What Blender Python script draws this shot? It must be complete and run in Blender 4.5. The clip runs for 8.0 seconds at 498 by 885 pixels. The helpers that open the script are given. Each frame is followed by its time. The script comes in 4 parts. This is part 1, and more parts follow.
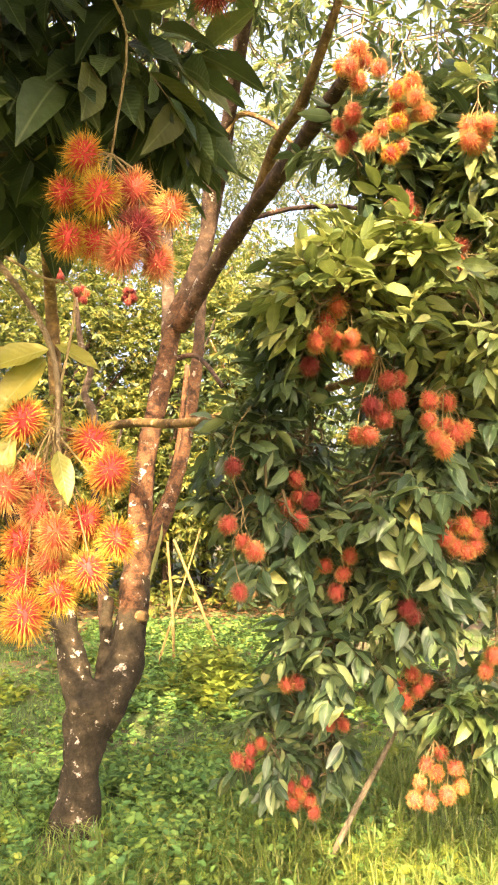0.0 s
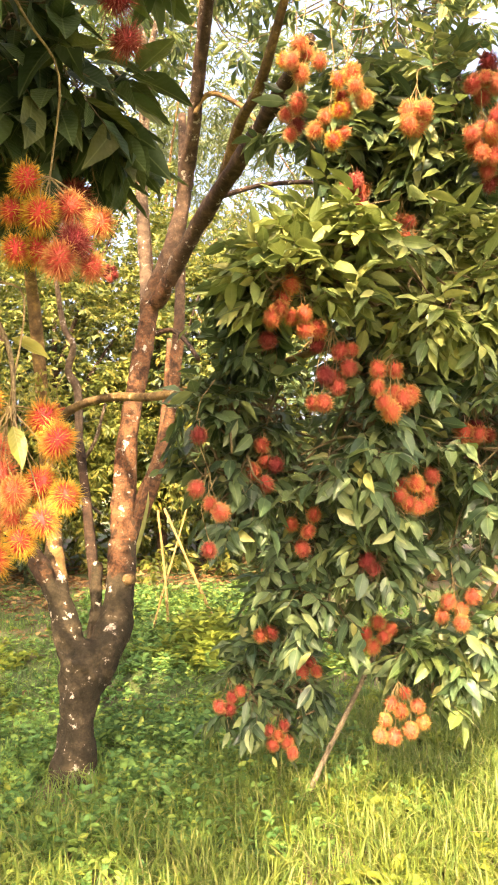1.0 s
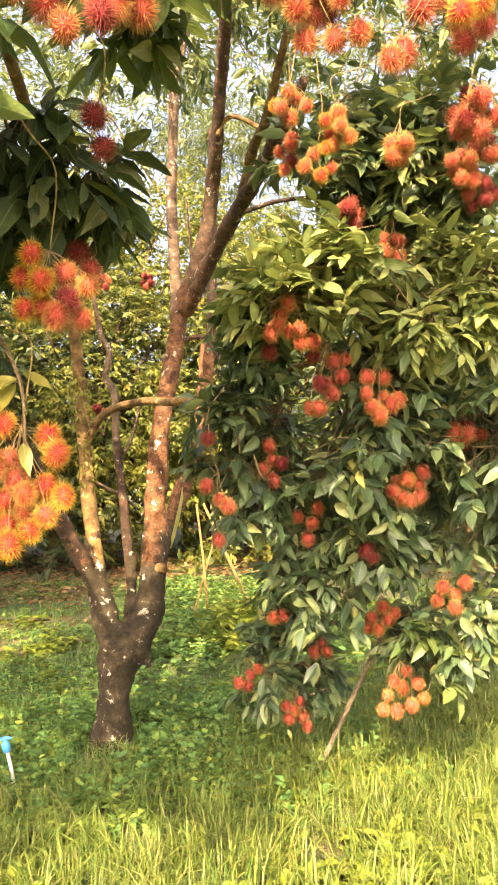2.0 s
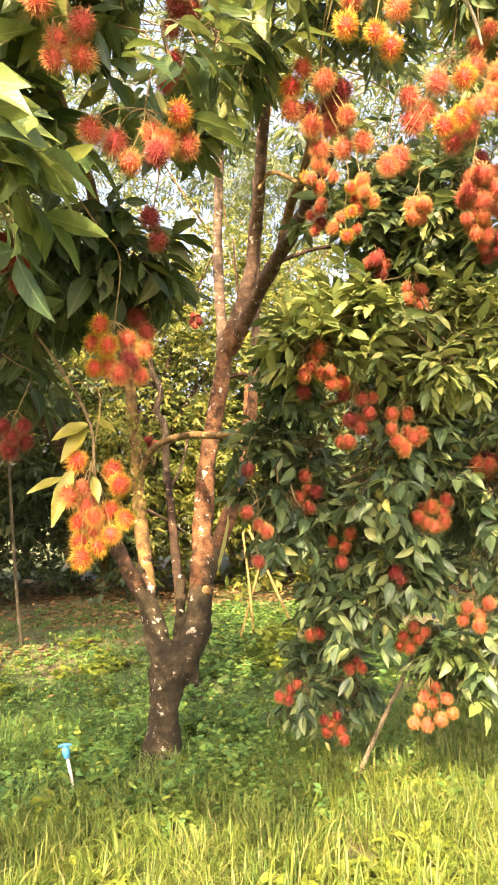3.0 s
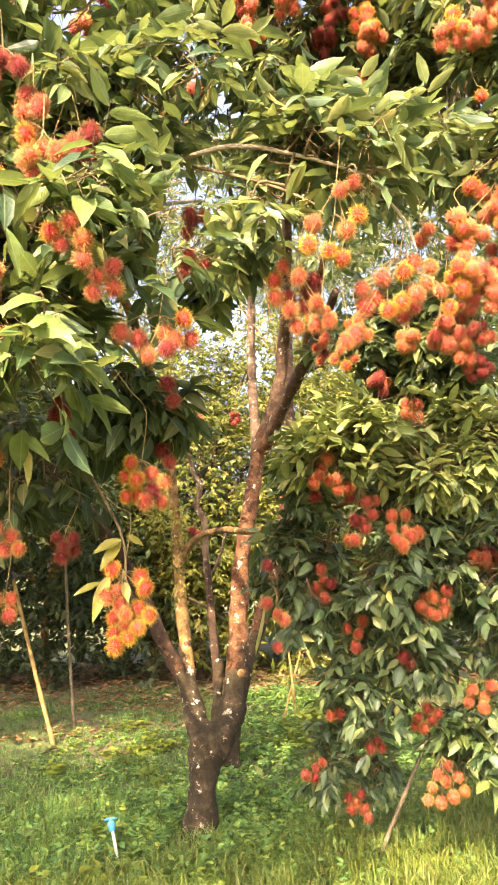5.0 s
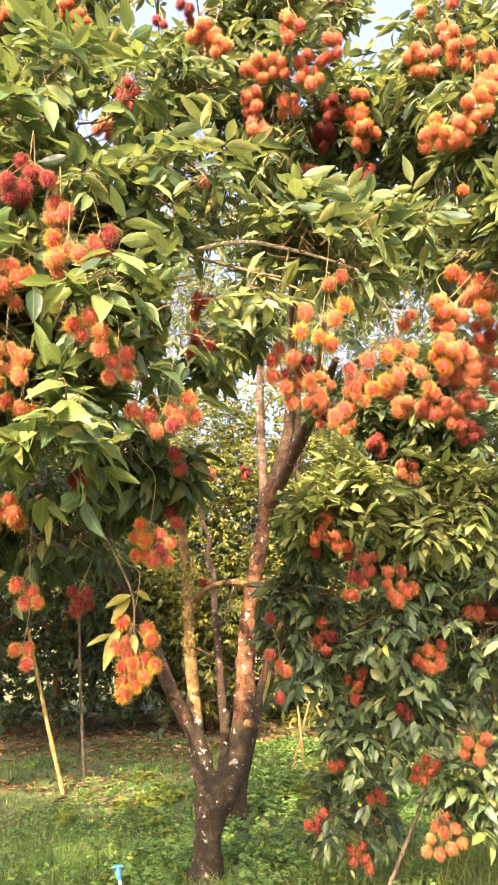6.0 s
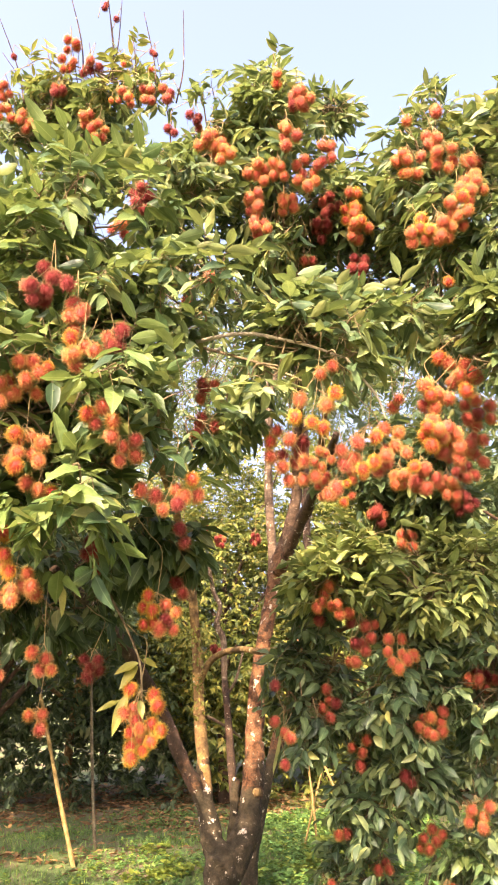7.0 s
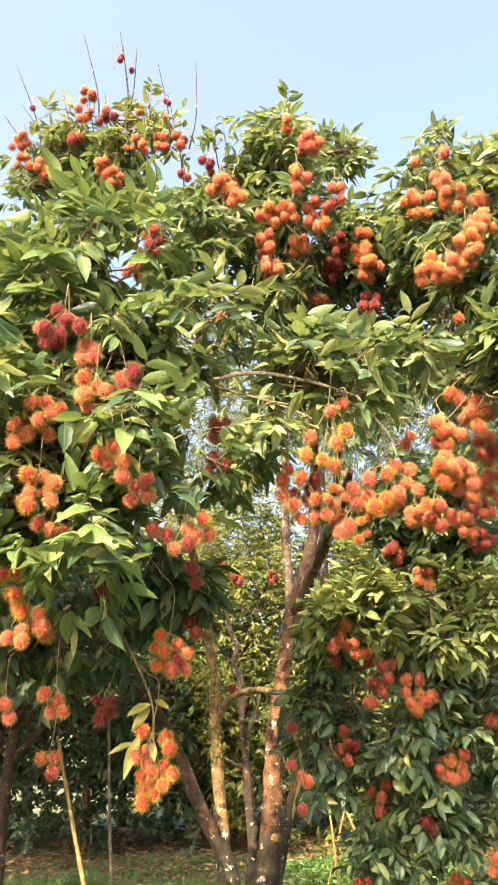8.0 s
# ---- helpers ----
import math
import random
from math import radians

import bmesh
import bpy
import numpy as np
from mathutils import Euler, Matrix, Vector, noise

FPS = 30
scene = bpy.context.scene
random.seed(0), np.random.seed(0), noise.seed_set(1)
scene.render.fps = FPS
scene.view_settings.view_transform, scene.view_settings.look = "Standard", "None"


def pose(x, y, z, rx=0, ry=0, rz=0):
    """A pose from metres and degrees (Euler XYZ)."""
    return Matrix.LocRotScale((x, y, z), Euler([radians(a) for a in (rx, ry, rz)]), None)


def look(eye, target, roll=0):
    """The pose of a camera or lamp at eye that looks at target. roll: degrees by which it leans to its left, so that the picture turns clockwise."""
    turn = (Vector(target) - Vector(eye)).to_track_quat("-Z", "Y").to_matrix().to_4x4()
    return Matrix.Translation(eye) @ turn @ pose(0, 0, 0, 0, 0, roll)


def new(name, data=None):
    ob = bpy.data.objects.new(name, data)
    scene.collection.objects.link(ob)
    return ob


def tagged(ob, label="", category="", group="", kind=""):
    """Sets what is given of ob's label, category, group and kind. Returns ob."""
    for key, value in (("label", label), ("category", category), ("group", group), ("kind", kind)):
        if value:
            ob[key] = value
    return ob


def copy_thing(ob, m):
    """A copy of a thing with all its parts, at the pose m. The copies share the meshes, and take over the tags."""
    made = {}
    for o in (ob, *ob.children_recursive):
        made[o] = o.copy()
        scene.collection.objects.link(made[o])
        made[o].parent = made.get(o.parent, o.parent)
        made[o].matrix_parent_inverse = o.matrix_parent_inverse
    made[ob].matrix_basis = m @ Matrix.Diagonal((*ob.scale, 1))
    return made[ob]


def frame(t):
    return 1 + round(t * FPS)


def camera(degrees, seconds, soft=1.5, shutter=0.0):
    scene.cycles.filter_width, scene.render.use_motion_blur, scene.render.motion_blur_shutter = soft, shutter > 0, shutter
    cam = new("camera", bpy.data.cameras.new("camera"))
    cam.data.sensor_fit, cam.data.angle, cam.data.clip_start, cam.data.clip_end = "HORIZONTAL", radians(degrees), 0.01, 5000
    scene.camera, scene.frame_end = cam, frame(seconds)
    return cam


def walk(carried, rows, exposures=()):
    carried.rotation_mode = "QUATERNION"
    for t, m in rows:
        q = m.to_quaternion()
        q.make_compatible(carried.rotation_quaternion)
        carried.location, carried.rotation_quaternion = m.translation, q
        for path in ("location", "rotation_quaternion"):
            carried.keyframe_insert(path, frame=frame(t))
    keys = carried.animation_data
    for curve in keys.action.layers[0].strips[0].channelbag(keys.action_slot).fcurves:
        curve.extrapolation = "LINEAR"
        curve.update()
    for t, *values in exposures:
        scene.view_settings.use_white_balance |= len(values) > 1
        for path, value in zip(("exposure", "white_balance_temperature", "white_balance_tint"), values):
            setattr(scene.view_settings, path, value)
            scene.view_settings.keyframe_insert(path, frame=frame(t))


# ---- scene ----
cam = camera(36.4, 8.0, soft=1.9)
PATH = [
    (0, (0.32, -3.659, 1.536), (0.645, -1.186, 1.708), 0.7),
    (0.5, (0.367, -3.738, 1.527), (0.716, -1.264, 1.645), -0.0),
    (1, (0.399, -3.869, 1.524), (0.735, -1.393, 1.594), -1.1),
    (1.2, (0.42, -3.952, 1.531), (0.739, -1.474, 1.589), -1.1),
    (2.3, (0.554, -4.275, 1.552), (0.665, -1.779, 1.604), -1.9),
    (2.5, (0.549, -4.339, 1.559), (0.635, -1.841, 1.63), -2.0),
    (3, (0.568, -4.509, 1.545), (0.574, -2.014, 1.695), -1.7),
    (3.5, (0.61, -4.646, 1.583), (0.555, -2.159, 1.821), -1.5),
    (4, (0.696, -4.798, 1.587), (0.595, -2.319, 1.9), -1.6),
    (4.5, (0.742, -4.928, 1.59), (0.6, -2.459, 1.963), -1.7),
    (4.7, (0.735, -4.955, 1.594), (0.587, -2.49, 1.983), -2.0),
    (5.8, (0.802, -5.196, 1.619), (0.6, -2.761, 2.146), -1.7),
    (6, (0.815, -5.245, 1.616), (0.609, -2.819, 2.186), -1.6),
    (6.5, (0.862, -5.373, 1.614), (0.64, -2.975, 2.289), -1.6),
    (7, (0.889, -5.451, 1.613), (0.644, -3.085, 2.382), -1.6),
    (7.5, (0.901, -5.471, 1.611), (0.624, -3.134, 2.451), -1.5),
    (8, (0.919, -5.457, 1.616), (0.619, -3.139, 2.5), -1.6),
]
EXPOSURE = [(0.0, 3.36, 8000, 19), (1.2, 3.24, 7900, 19), (2.5, 3.13, 7800, 19), (4.5, 3.16, 7400, 20), (6.5, 3.0, 7150, 26), (7.2, 2.92, 7000, 22), (8.0, 2.81, 6700, 13)]
walk(cam, [(t, look(eye, target, roll)) for t, eye, target, roll in PATH], exposures=EXPOSURE)

# ---------------------------------------------------------------- world, sun
SUN_ELEVATION, SUN_AZIMUTH = radians(41), radians(194)   # azimuth clockwise from +y
sun_way = Vector((math.sin(SUN_AZIMUTH) * math.cos(SUN_ELEVATION), math.cos(SUN_AZIMUTH) * math.cos(SUN_ELEVATION), math.sin(SUN_ELEVATION)))
world = bpy.data.worlds.new("sky")
scene.world = world
world.use_nodes = True
wn = world.node_tree
sky = wn.nodes.new("ShaderNodeTexSky")
sky.sky_type, sky.sun_disc = "NISHITA", False
sky.sun_elevation, sky.sun_rotation = SUN_ELEVATION, SUN_AZIMUTH
sky.air_density, sky.dust_density, sky.ozone_density = 0.7, 7.5, 1.0
wn.links.new(sky.outputs[0], wn.nodes["Background"].inputs[0])
wn.nodes["Background"].inputs[1].default_value = 0.13
sun_data = bpy.data.lights.new("sun", "SUN")
sun_data.energy, sun_data.angle, sun_data.color = 2.6, radians(0.6), (1.0, 0.84, 0.6)
sun = new("sun", sun_data)
sun.matrix_world = look(sun_way * 30, (0, 0, 0))


# ---------------------------------------------------------------- materials
def material(name, rough=0.6):
    m = bpy.data.materials.new(name)
    m.use_nodes = True
    b = m.node_tree.nodes["Principled BSDF"]
    b.inputs["Roughness"].default_value = rough
    return m, m.node_tree, b


def noise_tex(nt, scale, detail=4.0, rough=0.55, coord="Object"):
    tc = nt.nodes.new("ShaderNodeTexCoord")
    n = nt.nodes.new("ShaderNodeTexNoise")
    n.inputs["Scale"].default_value, n.inputs["Detail"].default_value, n.inputs["Roughness"].default_value = scale, detail, rough
    nt.links.new(tc.outputs[coord], n.inputs["Vector"])
    return n.outputs["Fac"]


def ramp(nt, fac, stops):
    r = nt.nodes.new("ShaderNodeValToRGB")
    e = r.color_ramp.elements
    while len(e) < len(stops):
        e.new(0.5)
    for el, (pos, col) in zip(e, stops):
        el.position, el.color = pos, (*col, 1)
    nt.links.new(fac, r.inputs["Fac"])
    return r.outputs["Color"]


def mixed(nt, fac, a, b, mode="MIX"):
    m = nt.nodes.new("ShaderNodeMix")
    m.data_type, m.blend_type = "RGBA", mode
    for socket, value in (("Factor", fac), ("A", a), ("B", b)):
        target = [i for i in m.inputs if i.name == socket and i.type == ("VALUE" if socket == "Factor" else "RGBA")][0]
        if isinstance(value, (int, float)):
            target.default_value = value
        elif isinstance(value, tuple):
            target.default_value = (*value, 1)
        else:
            nt.links.new(value, target)
    return [o for o in m.outputs if o.type == "RGBA"][0]


def bump(nt, bsdf, height, strength=0.4, distance=0.01):
    n = nt.nodes.new("ShaderNodeBump")
    n.inputs["Strength"].default_value, n.inputs["Distance"].default_value = strength, distance
    nt.links.new(height, n.inputs["Height"])
    nt.links.new(n.outputs[0], bsdf.inputs["Normal"])


def leaf_material(name, stops, rough=0.4, through_light=0.36, source="island", glow=(0.25, 0.32, 0.07), rib=(0.3, 0.34, 0.16)):
    """A leaf with its own shade of green, a pale midrib and faint side veins, blotches, gloss, and light that passes through it."""
    m, nt, b = material(name, rough)
    if source == "island":
        rnd = nt.nodes.new("ShaderNodeNewGeometry").outputs["Random Per Island"]
    else:
        rnd = nt.nodes.new("ShaderNodeObjectInfo").outputs["Random"]
    col = ramp(nt, rnd, stops)
    blot = ramp(nt, noise_tex(nt, 35, 3), [(0.3, (0.7, 0.76, 0.72)), (0.7, (1.13, 1.12, 1.02))])
    col = mixed(nt, 1.0, col, blot, "MULTIPLY")
    height = noise_tex(nt, 55, 3, 0.6)
    if rib:
        side, length = (nt.nodes.new("ShaderNodeAttribute") for _ in range(2))
        side.attribute_name, length.attribute_name = "side", "length"
        mid = ramp(nt, side.outputs["Fac"], [(0.0, (0.32, 0.32, 0.32)), (0.08, (0, 0, 0))])
        col = mixed(nt, mid, col, rib)
        slant = nt.nodes.new("ShaderNodeMath")
        slant.operation, slant.inputs[1].default_value = "MULTIPLY_ADD", -0.22
        nt.links.new(side.outputs["Fac"], slant.inputs[0])
        nt.links.new(length.outputs["Fac"], slant.inputs[2])
        wave = nt.nodes.new("ShaderNodeMath")
        wave.operation, wave.inputs[1].default_value = "MULTIPLY", 70.0
        nt.links.new(slant.outputs[0], wave.inputs[0])
        vein = nt.nodes.new("ShaderNodeMath")
        vein.operation = "SINE"
        nt.links.new(wave.outputs[0], vein.inputs[0])
        both = nt.nodes.new("ShaderNodeMath")
        both.operation, both.inputs[1].default_value = "MULTIPLY_ADD", 0.05
        nt.links.new(vein.outputs[0], both.inputs[0])
        nt.links.new(height, both.inputs[2])
        height = both.outputs[0]
    nt.links.new(col, b.inputs["Base Color"])
    b.inputs["Specular IOR Level"].default_value = 0.27
    bump(nt, b, height, 0.3, 0.01)
    t = nt.nodes.new("ShaderNodeBsdfTranslucent")
    tcol = mixed(nt, 0.55, col, glow)
    nt.links.new(tcol, t.inputs["Color"])
    mx = nt.nodes.new("ShaderNodeMixShader")
    mx.inputs[0].default_value = through_light
    out = nt.nodes["Material Output"]
    nt.links.new(b.outputs[0], mx.inputs[1])
    nt.links.new(t.outputs[0], mx.inputs[2])
    nt.links.new(mx.outputs[0], out.inputs[0])
    return m


GREENS = [(0.0, (0.02, 0.042, 0.022)), (0.26, (0.048, 0.083, 0.04)), (0.52, (0.098, 0.138, 0.055)), (0.76, (0.148, 0.176, 0.066)), (0.93, (0.195, 0.206, 0.077)), (1.0, (0.26, 0.23, 0.075))]
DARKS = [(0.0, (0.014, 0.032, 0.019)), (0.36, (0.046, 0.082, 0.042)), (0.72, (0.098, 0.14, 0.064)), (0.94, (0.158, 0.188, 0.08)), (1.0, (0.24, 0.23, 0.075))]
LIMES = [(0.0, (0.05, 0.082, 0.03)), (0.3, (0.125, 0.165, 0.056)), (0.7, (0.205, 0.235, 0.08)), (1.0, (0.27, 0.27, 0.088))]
mat_leaf = leaf_material("rambutan_leaf", GREENS, through_light=0.27)
FRESH = [(0.0, (0.02, 0.043, 0.019)), (0.3, (0.046, 0.086, 0.03)), (0.6, (0.088, 0.132, 0.041)), (0.9, (0.135, 0.17, 0.052)), (1.0, (0.21, 0.19, 0.06))]
mat_leaf_one = leaf_material("fresh_leaf_single", FRESH, source="object", through_light=0.27)
mat_leaf_fresh = leaf_material("fresh_leaf", FRESH, through_light=0.27)
# Dark copy of the leaf green: shade on the hanging boughs is coloured in.
mat_leaf_dark = leaf_material("dark_shade_leaf", DARKS, rough=0.36, through_light=0.24)
# Deepest copy: the gloom under boughs and in the rows behind is its colour.
mat_leaf_shade = leaf_material("deep_shade_leaf", [(0.0, (0.014, 0.029, 0.013)), (0.5, (0.028, 0.052, 0.021)), (0.85, (0.052, 0.08, 0.03)), (1.0, (0.11, 0.11, 0.04))], rough=0.5, through_light=0.16)
mat_leaf_lime = leaf_material("pale_sunlit_leaf", LIMES, through_light=0.22)
mat_leaf_yellow = leaf_material("yellowing_leaf", [(0.0, (0.11, 0.115, 0.025)), (0.5, (0.17, 0.16, 0.032)), (1.0, (0.23, 0.195, 0.04))], through_light=0.3)
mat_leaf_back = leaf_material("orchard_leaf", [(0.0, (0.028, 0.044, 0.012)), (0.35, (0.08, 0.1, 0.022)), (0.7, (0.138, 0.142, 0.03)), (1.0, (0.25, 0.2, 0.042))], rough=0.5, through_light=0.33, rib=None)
mat_leaf_far = leaf_material("far_leaf", [(0.0, (0.05, 0.075, 0.035)), (0.6, (0.09, 0.115, 0.05)), (1.0, (0.15, 0.15, 0.07))], rough=0.5, through_light=0.3, rib=None)
mat_grass = leaf_material("grass_blade", [(0.0, (0.052, 0.092, 0.02)), (0.3, (0.098, 0.145, 0.03)), (0.7, (0.15, 0.185, 0.042)), (0.93, (0.215, 0.22, 0.07)), (1.0, (0.29, 0.26, 0.13))], rough=0.5, through_light=0.4, rib=None)
mat_weed = leaf_material("weed_leaf", [(0.0, (0.045, 0.12, 0.04)), (0.5, (0.095, 0.2, 0.055)), (0.85, (0.165, 0.26, 0.06)), (1.0, (0.27, 0.31, 0.06))], rough=0.65, through_light=0.3, rib=None)
mat_sprout = leaf_material("bright_weed_leaf", [(0.0, (0.085, 0.125, 0.02)), (0.5, (0.145, 0.185, 0.026)), (1.0, (0.21, 0.23, 0.033))], rough=0.6, through_light=0.34, rib=None)
mat_dry = leaf_material("dry_leaf", [(0.0, (0.1, 0.05, 0.025)), (0.5, (0.2, 0.11, 0.05)), (1.0, (0.36, 0.22, 0.1))], rough=0.75, through_light=0.1, glow=(0.4, 0.2, 0.06), rib=None)


def bark_material(name, dark, mid, warm, lichen, amount, scale=1.0, upper=None, rings=False):
    """Mottled bark with lichen; with upper, the moss ends raggedly about a metre up and reddish bark follows."""
    m, nt, b = material(name, 0.85)
    coarse, fine = noise_tex(nt, 11 * scale, 6, 0.72), noise_tex(nt, 70 * scale, 6, 0.7)
    col = ramp(nt, coarse, [(0.3, dark), (0.5, mid), (0.68, warm)])
    low = col
    if upper:
        col = ramp(nt, noise_tex(nt, 14, 6, 0.75), [(0.36, upper[0]), (0.47, upper[1]), (0.54, upper[2]), (0.59, (0.085, 0.05, 0.03)), (0.67, (0.28, 0.18, 0.1))])
    if rings:
        place, stretch = nt.nodes.new("ShaderNodeTexCoord"), nt.nodes.new("ShaderNodeMapping")
        stretch.inputs["Scale"].default_value = (7, 7, 20)
        band = nt.nodes.new("ShaderNodeTexNoise")
        band.inputs["Scale"].default_value, band.inputs["Detail"].default_value = 1.0, 4.0
        nt.links.new(place.outputs["Object"], stretch.inputs["Vector"])
        nt.links.new(stretch.outputs[0], band.inputs["Vector"])
        col = mixed(nt, 1.0, col, ramp(nt, band.outputs["Fac"], [(0.34, (0.66, 0.62, 0.6)), (0.48, (1.0, 1.0, 1.0)), (0.6, (1.06, 1.05, 1.03)), (0.68, (1.45, 1.48, 1.48))]), "MULTIPLY")
    if upper:
        tc = nt.nodes.new("ShaderNodeTexCoord")
        xyz = nt.nodes.new("ShaderNodeSeparateXYZ")
        nt.links.new(tc.outputs["Object"], xyz.inputs[0])
        add = nt.nodes.new("ShaderNodeMath")
        add.operation = "MULTIPLY_ADD"
        add.inputs[1].default_value = 1.1
        nt.links.new(noise_tex(nt, 7, 4, 0.6), add.inputs[0])
        nt.links.new(xyz.outputs["Z"], add.inputs[2])
        turn = nt.nodes.new("ShaderNodeMapRange")
        for k, v in (("From Min", 1.5), ("From Max", 1.72)):
            turn.inputs[k].default_value = v
        nt.links.new(add.outputs[0], turn.inputs["Value"])
        col = mixed(nt, turn.outputs[0], low, col)
        high = nt.nodes.new("ShaderNodeMapRange")
        for k, v in (("From Min", 2.95), ("From Max", 3.25)):
            high.inputs[k].default_value = v
        nt.links.new(add.outputs[0], high.inputs["Value"])
        col = mixed(nt, high.outputs[0], col, ramp(nt, noise_tex(nt, 18, 6, 0.7), [(0.3, (0.03, 0.02, 0.014)), (0.5, (0.075, 0.047, 0.03)), (0.7, (0.17, 0.11, 0.07))]))
    col = mixed(nt, 0.55, col, ramp(nt, fine, [(0.25, (0.35, 0.33, 0.3)), (0.75, (1.25, 1.2, 1.1))]), "MULTIPLY")
    if upper:
        patch = ramp(nt, noise_tex(nt, 12, 6, 0.62), [(0.62, (0, 0, 0)), (0.65, (1, 1, 1))])
        col = mixed(nt, patch, col, ramp(nt, noise_tex(nt, 60, 4, 0.7), [(0.35, (0.12, 0.095, 0.07)), (0.5, (0.42, 0.37, 0.3))]))
    spots = ramp(nt, noise_tex(nt, 22 * scale, 5, 0.72), [(amount, (0, 0, 0)), (amount + 0.06, (1, 1, 1))])
    col = mixed(nt, spots, col, lichen)
    nt.links.new(col, b.inputs["Base Color"])
    b.inputs["Specular IOR Level"].default_value = 0.2
    bump(nt, b, fine, 0.9, 0.014)
    return m


mat_bark = bark_material("trunk_bark", (0.018, 0.012, 0.009), (0.05, 0.032, 0.022), (0.13, 0.07, 0.042), (0.45, 0.4, 0.32), 0.62)
mat_bark_stem = bark_material("stem_bark", (0.013, 0.011, 0.006), (0.036, 0.029, 0.017), (0.09, 0.068, 0.04), (0.42, 0.38, 0.3), 0.635, upper=((0.035, 0.02, 0.012), (0.105, 0.052, 0.027), (0.215, 0.1, 0.046)), rings=True)
mat_bark_pale = bark_material("pale_bark", (0.05, 0.032, 0.018), (0.17, 0.11, 0.047), (0.35, 0.225, 0.08), (0.42, 0.37, 0.28), 0.61, rings=True)
mat_bark_grey = bark_material("grey_bark", (0.06, 0.042, 0.03), (0.14, 0.1, 0.07), (0.25, 0.185, 0.13), (0.45, 0.41, 0.35), 0.6, rings=True)
mat_twig = bark_material("twig_bark", (0.07, 0.05, 0.028), (0.17, 0.13, 0.07), (0.25, 0.19, 0.1), (0.35, 0.33, 0.25), 0.75)
mat_bare = bark_material("bare_branch", (0.2, 0.17, 0.115), (0.36, 0.315, 0.225), (0.46, 0.41, 0.3), (0.5, 0.46, 0.36), 0.7)
mat_stalk = bark_material("fruit_stalk", (0.14, 0.11, 0.05), (0.24, 0.18, 0.085), (0.32, 0.24, 0.12), (0.4, 0.34, 0.2), 0.8)
mat_bamboo = bark_material("dry_bamboo", (0.18, 0.115, 0.045), (0.3, 0.21, 0.08), (0.4, 0.29, 0.12), (0.4, 0.34, 0.2), 0.75)
mat_stake = bark_material("weathered_stake", (0.065, 0.055, 0.036), (0.145, 0.122, 0.078), (0.25, 0.205, 0.13), (0.42, 0.38, 0.3), 0.62)


def fruit_material(name, body, spine, tip):
    """Hairy skin: the colour runs from the body along each soft spine to its tip."""
    m, nt, b = material(name, 0.7)
    along = nt.nodes.new("ShaderNodeAttribute")
    along.attribute_name = "along"
    rnd = nt.nodes.new("ShaderNodeObjectInfo").outputs["Random"]
    col = ramp(nt, along.outputs["Fac"], [(0.0, body), (0.22, tuple(0.6 * p + 0.4 * q for p, q in zip(body, spine))), (0.45, spine), (0.95, tip)])
    tint = ramp(nt, rnd, [(0.0, (0.88, 0.78, 0.85)), (0.5, (1.0, 1.0, 1.0)), (1.0, (1.08, 1.25, 0.95))])
    col = mixed(nt, 0.8, col, tint, "MULTIPLY")
    nt.links.new(col, b.inputs["Base Color"])
    b.inputs["Specular IOR Level"].default_value = 0.15
    t = nt.nodes.new("ShaderNodeBsdfTranslucent")
    nt.links.new(col, t.inputs["Color"])
    mx = nt.nodes.new("ShaderNodeMixShader")
    mx.inputs[0].default_value = 0.14
    nt.links.new(b.outputs[0], mx.inputs[1])
    nt.links.new(t.outputs[0], mx.inputs[2])
    nt.links.new(mx.outputs[0], nt.nodes["Material Output"].inputs[0])
    return m


# Tone 3, and tone 2 on the skirt, carry shade in the fruit's colour.
mat_fruit = [
    fruit_material("yellow_ripe_rambutan", (0.41, 0.045, 0.04), (0.41, 0.165, 0.03), (0.37, 0.3, 0.045)),
    fruit_material("orange_rambutan", (0.4, 0.07, 0.046), (0.4, 0.158, 0.054), (0.38, 0.245, 0.088)),
    fruit_material("red_rambutan", (0.375, 0.058, 0.046), (0.385, 0.13, 0.062), (0.37, 0.21, 0.1)),
    fruit_material("dark_red_rambutan", (0.17, 0.022, 0.022), (0.22, 0.05, 0.036), (0.24, 0.1, 0.06)),
]

mat_ground, nt, b = material("soil_and_moss", 0.95)
big = noise_tex(nt, 1.1, 5, 0.6, "Object")
col = ramp(nt, big, [(0.32, (0.05, 0.085, 0.02)), (0.48, (0.075, 0.11, 0.025)), (0.58, (0.12, 0.095, 0.05)), (0.7, (0.19, 0.13, 0.075))])
col = mixed(nt, 0.6, col, ramp(nt, noise_tex(nt, 45, 6, 0.7), [(0.25, (0.4, 0.4, 0.38)), (0.75, (1.3, 1.25, 1.15))]), "MULTIPLY")
nt.links.new(col, b.inputs["Base Color"])
bump(nt, b, noise_tex(nt, 60, 5), 0.8, 0.03)

mat_pvc, nt, b = material("weathered_pvc", 0.5)
nt.links.new(ramp(nt, noise_tex(nt, 25, 4), [(0.3, (0.4, 0.38, 0.33)), (0.7, (0.62, 0.6, 0.54))]), b.inputs["Base Color"])
mat_blue, nt, b = material("blue_plastic", 0.4)
nt.links.new(ramp(nt, noise_tex(nt, 30, 4), [(0.3, (0.03, 0.2, 0.42)), (0.7, (0.06, 0.32, 0.56))]), b.inputs["Base Color"])


# ---------------------------------------------------------------- mesh helpers
def mesh_part(name, verts, faces, mat, parent=None, label="", smooth=True, kind="", along=None):
    me = bpy.data.meshes.new(name)
    me.from_pydata([tuple(v) for v in verts] if not isinstance(verts, np.ndarray) else verts.tolist(), [], faces)
    me.materials.append(mat)
    if smooth:
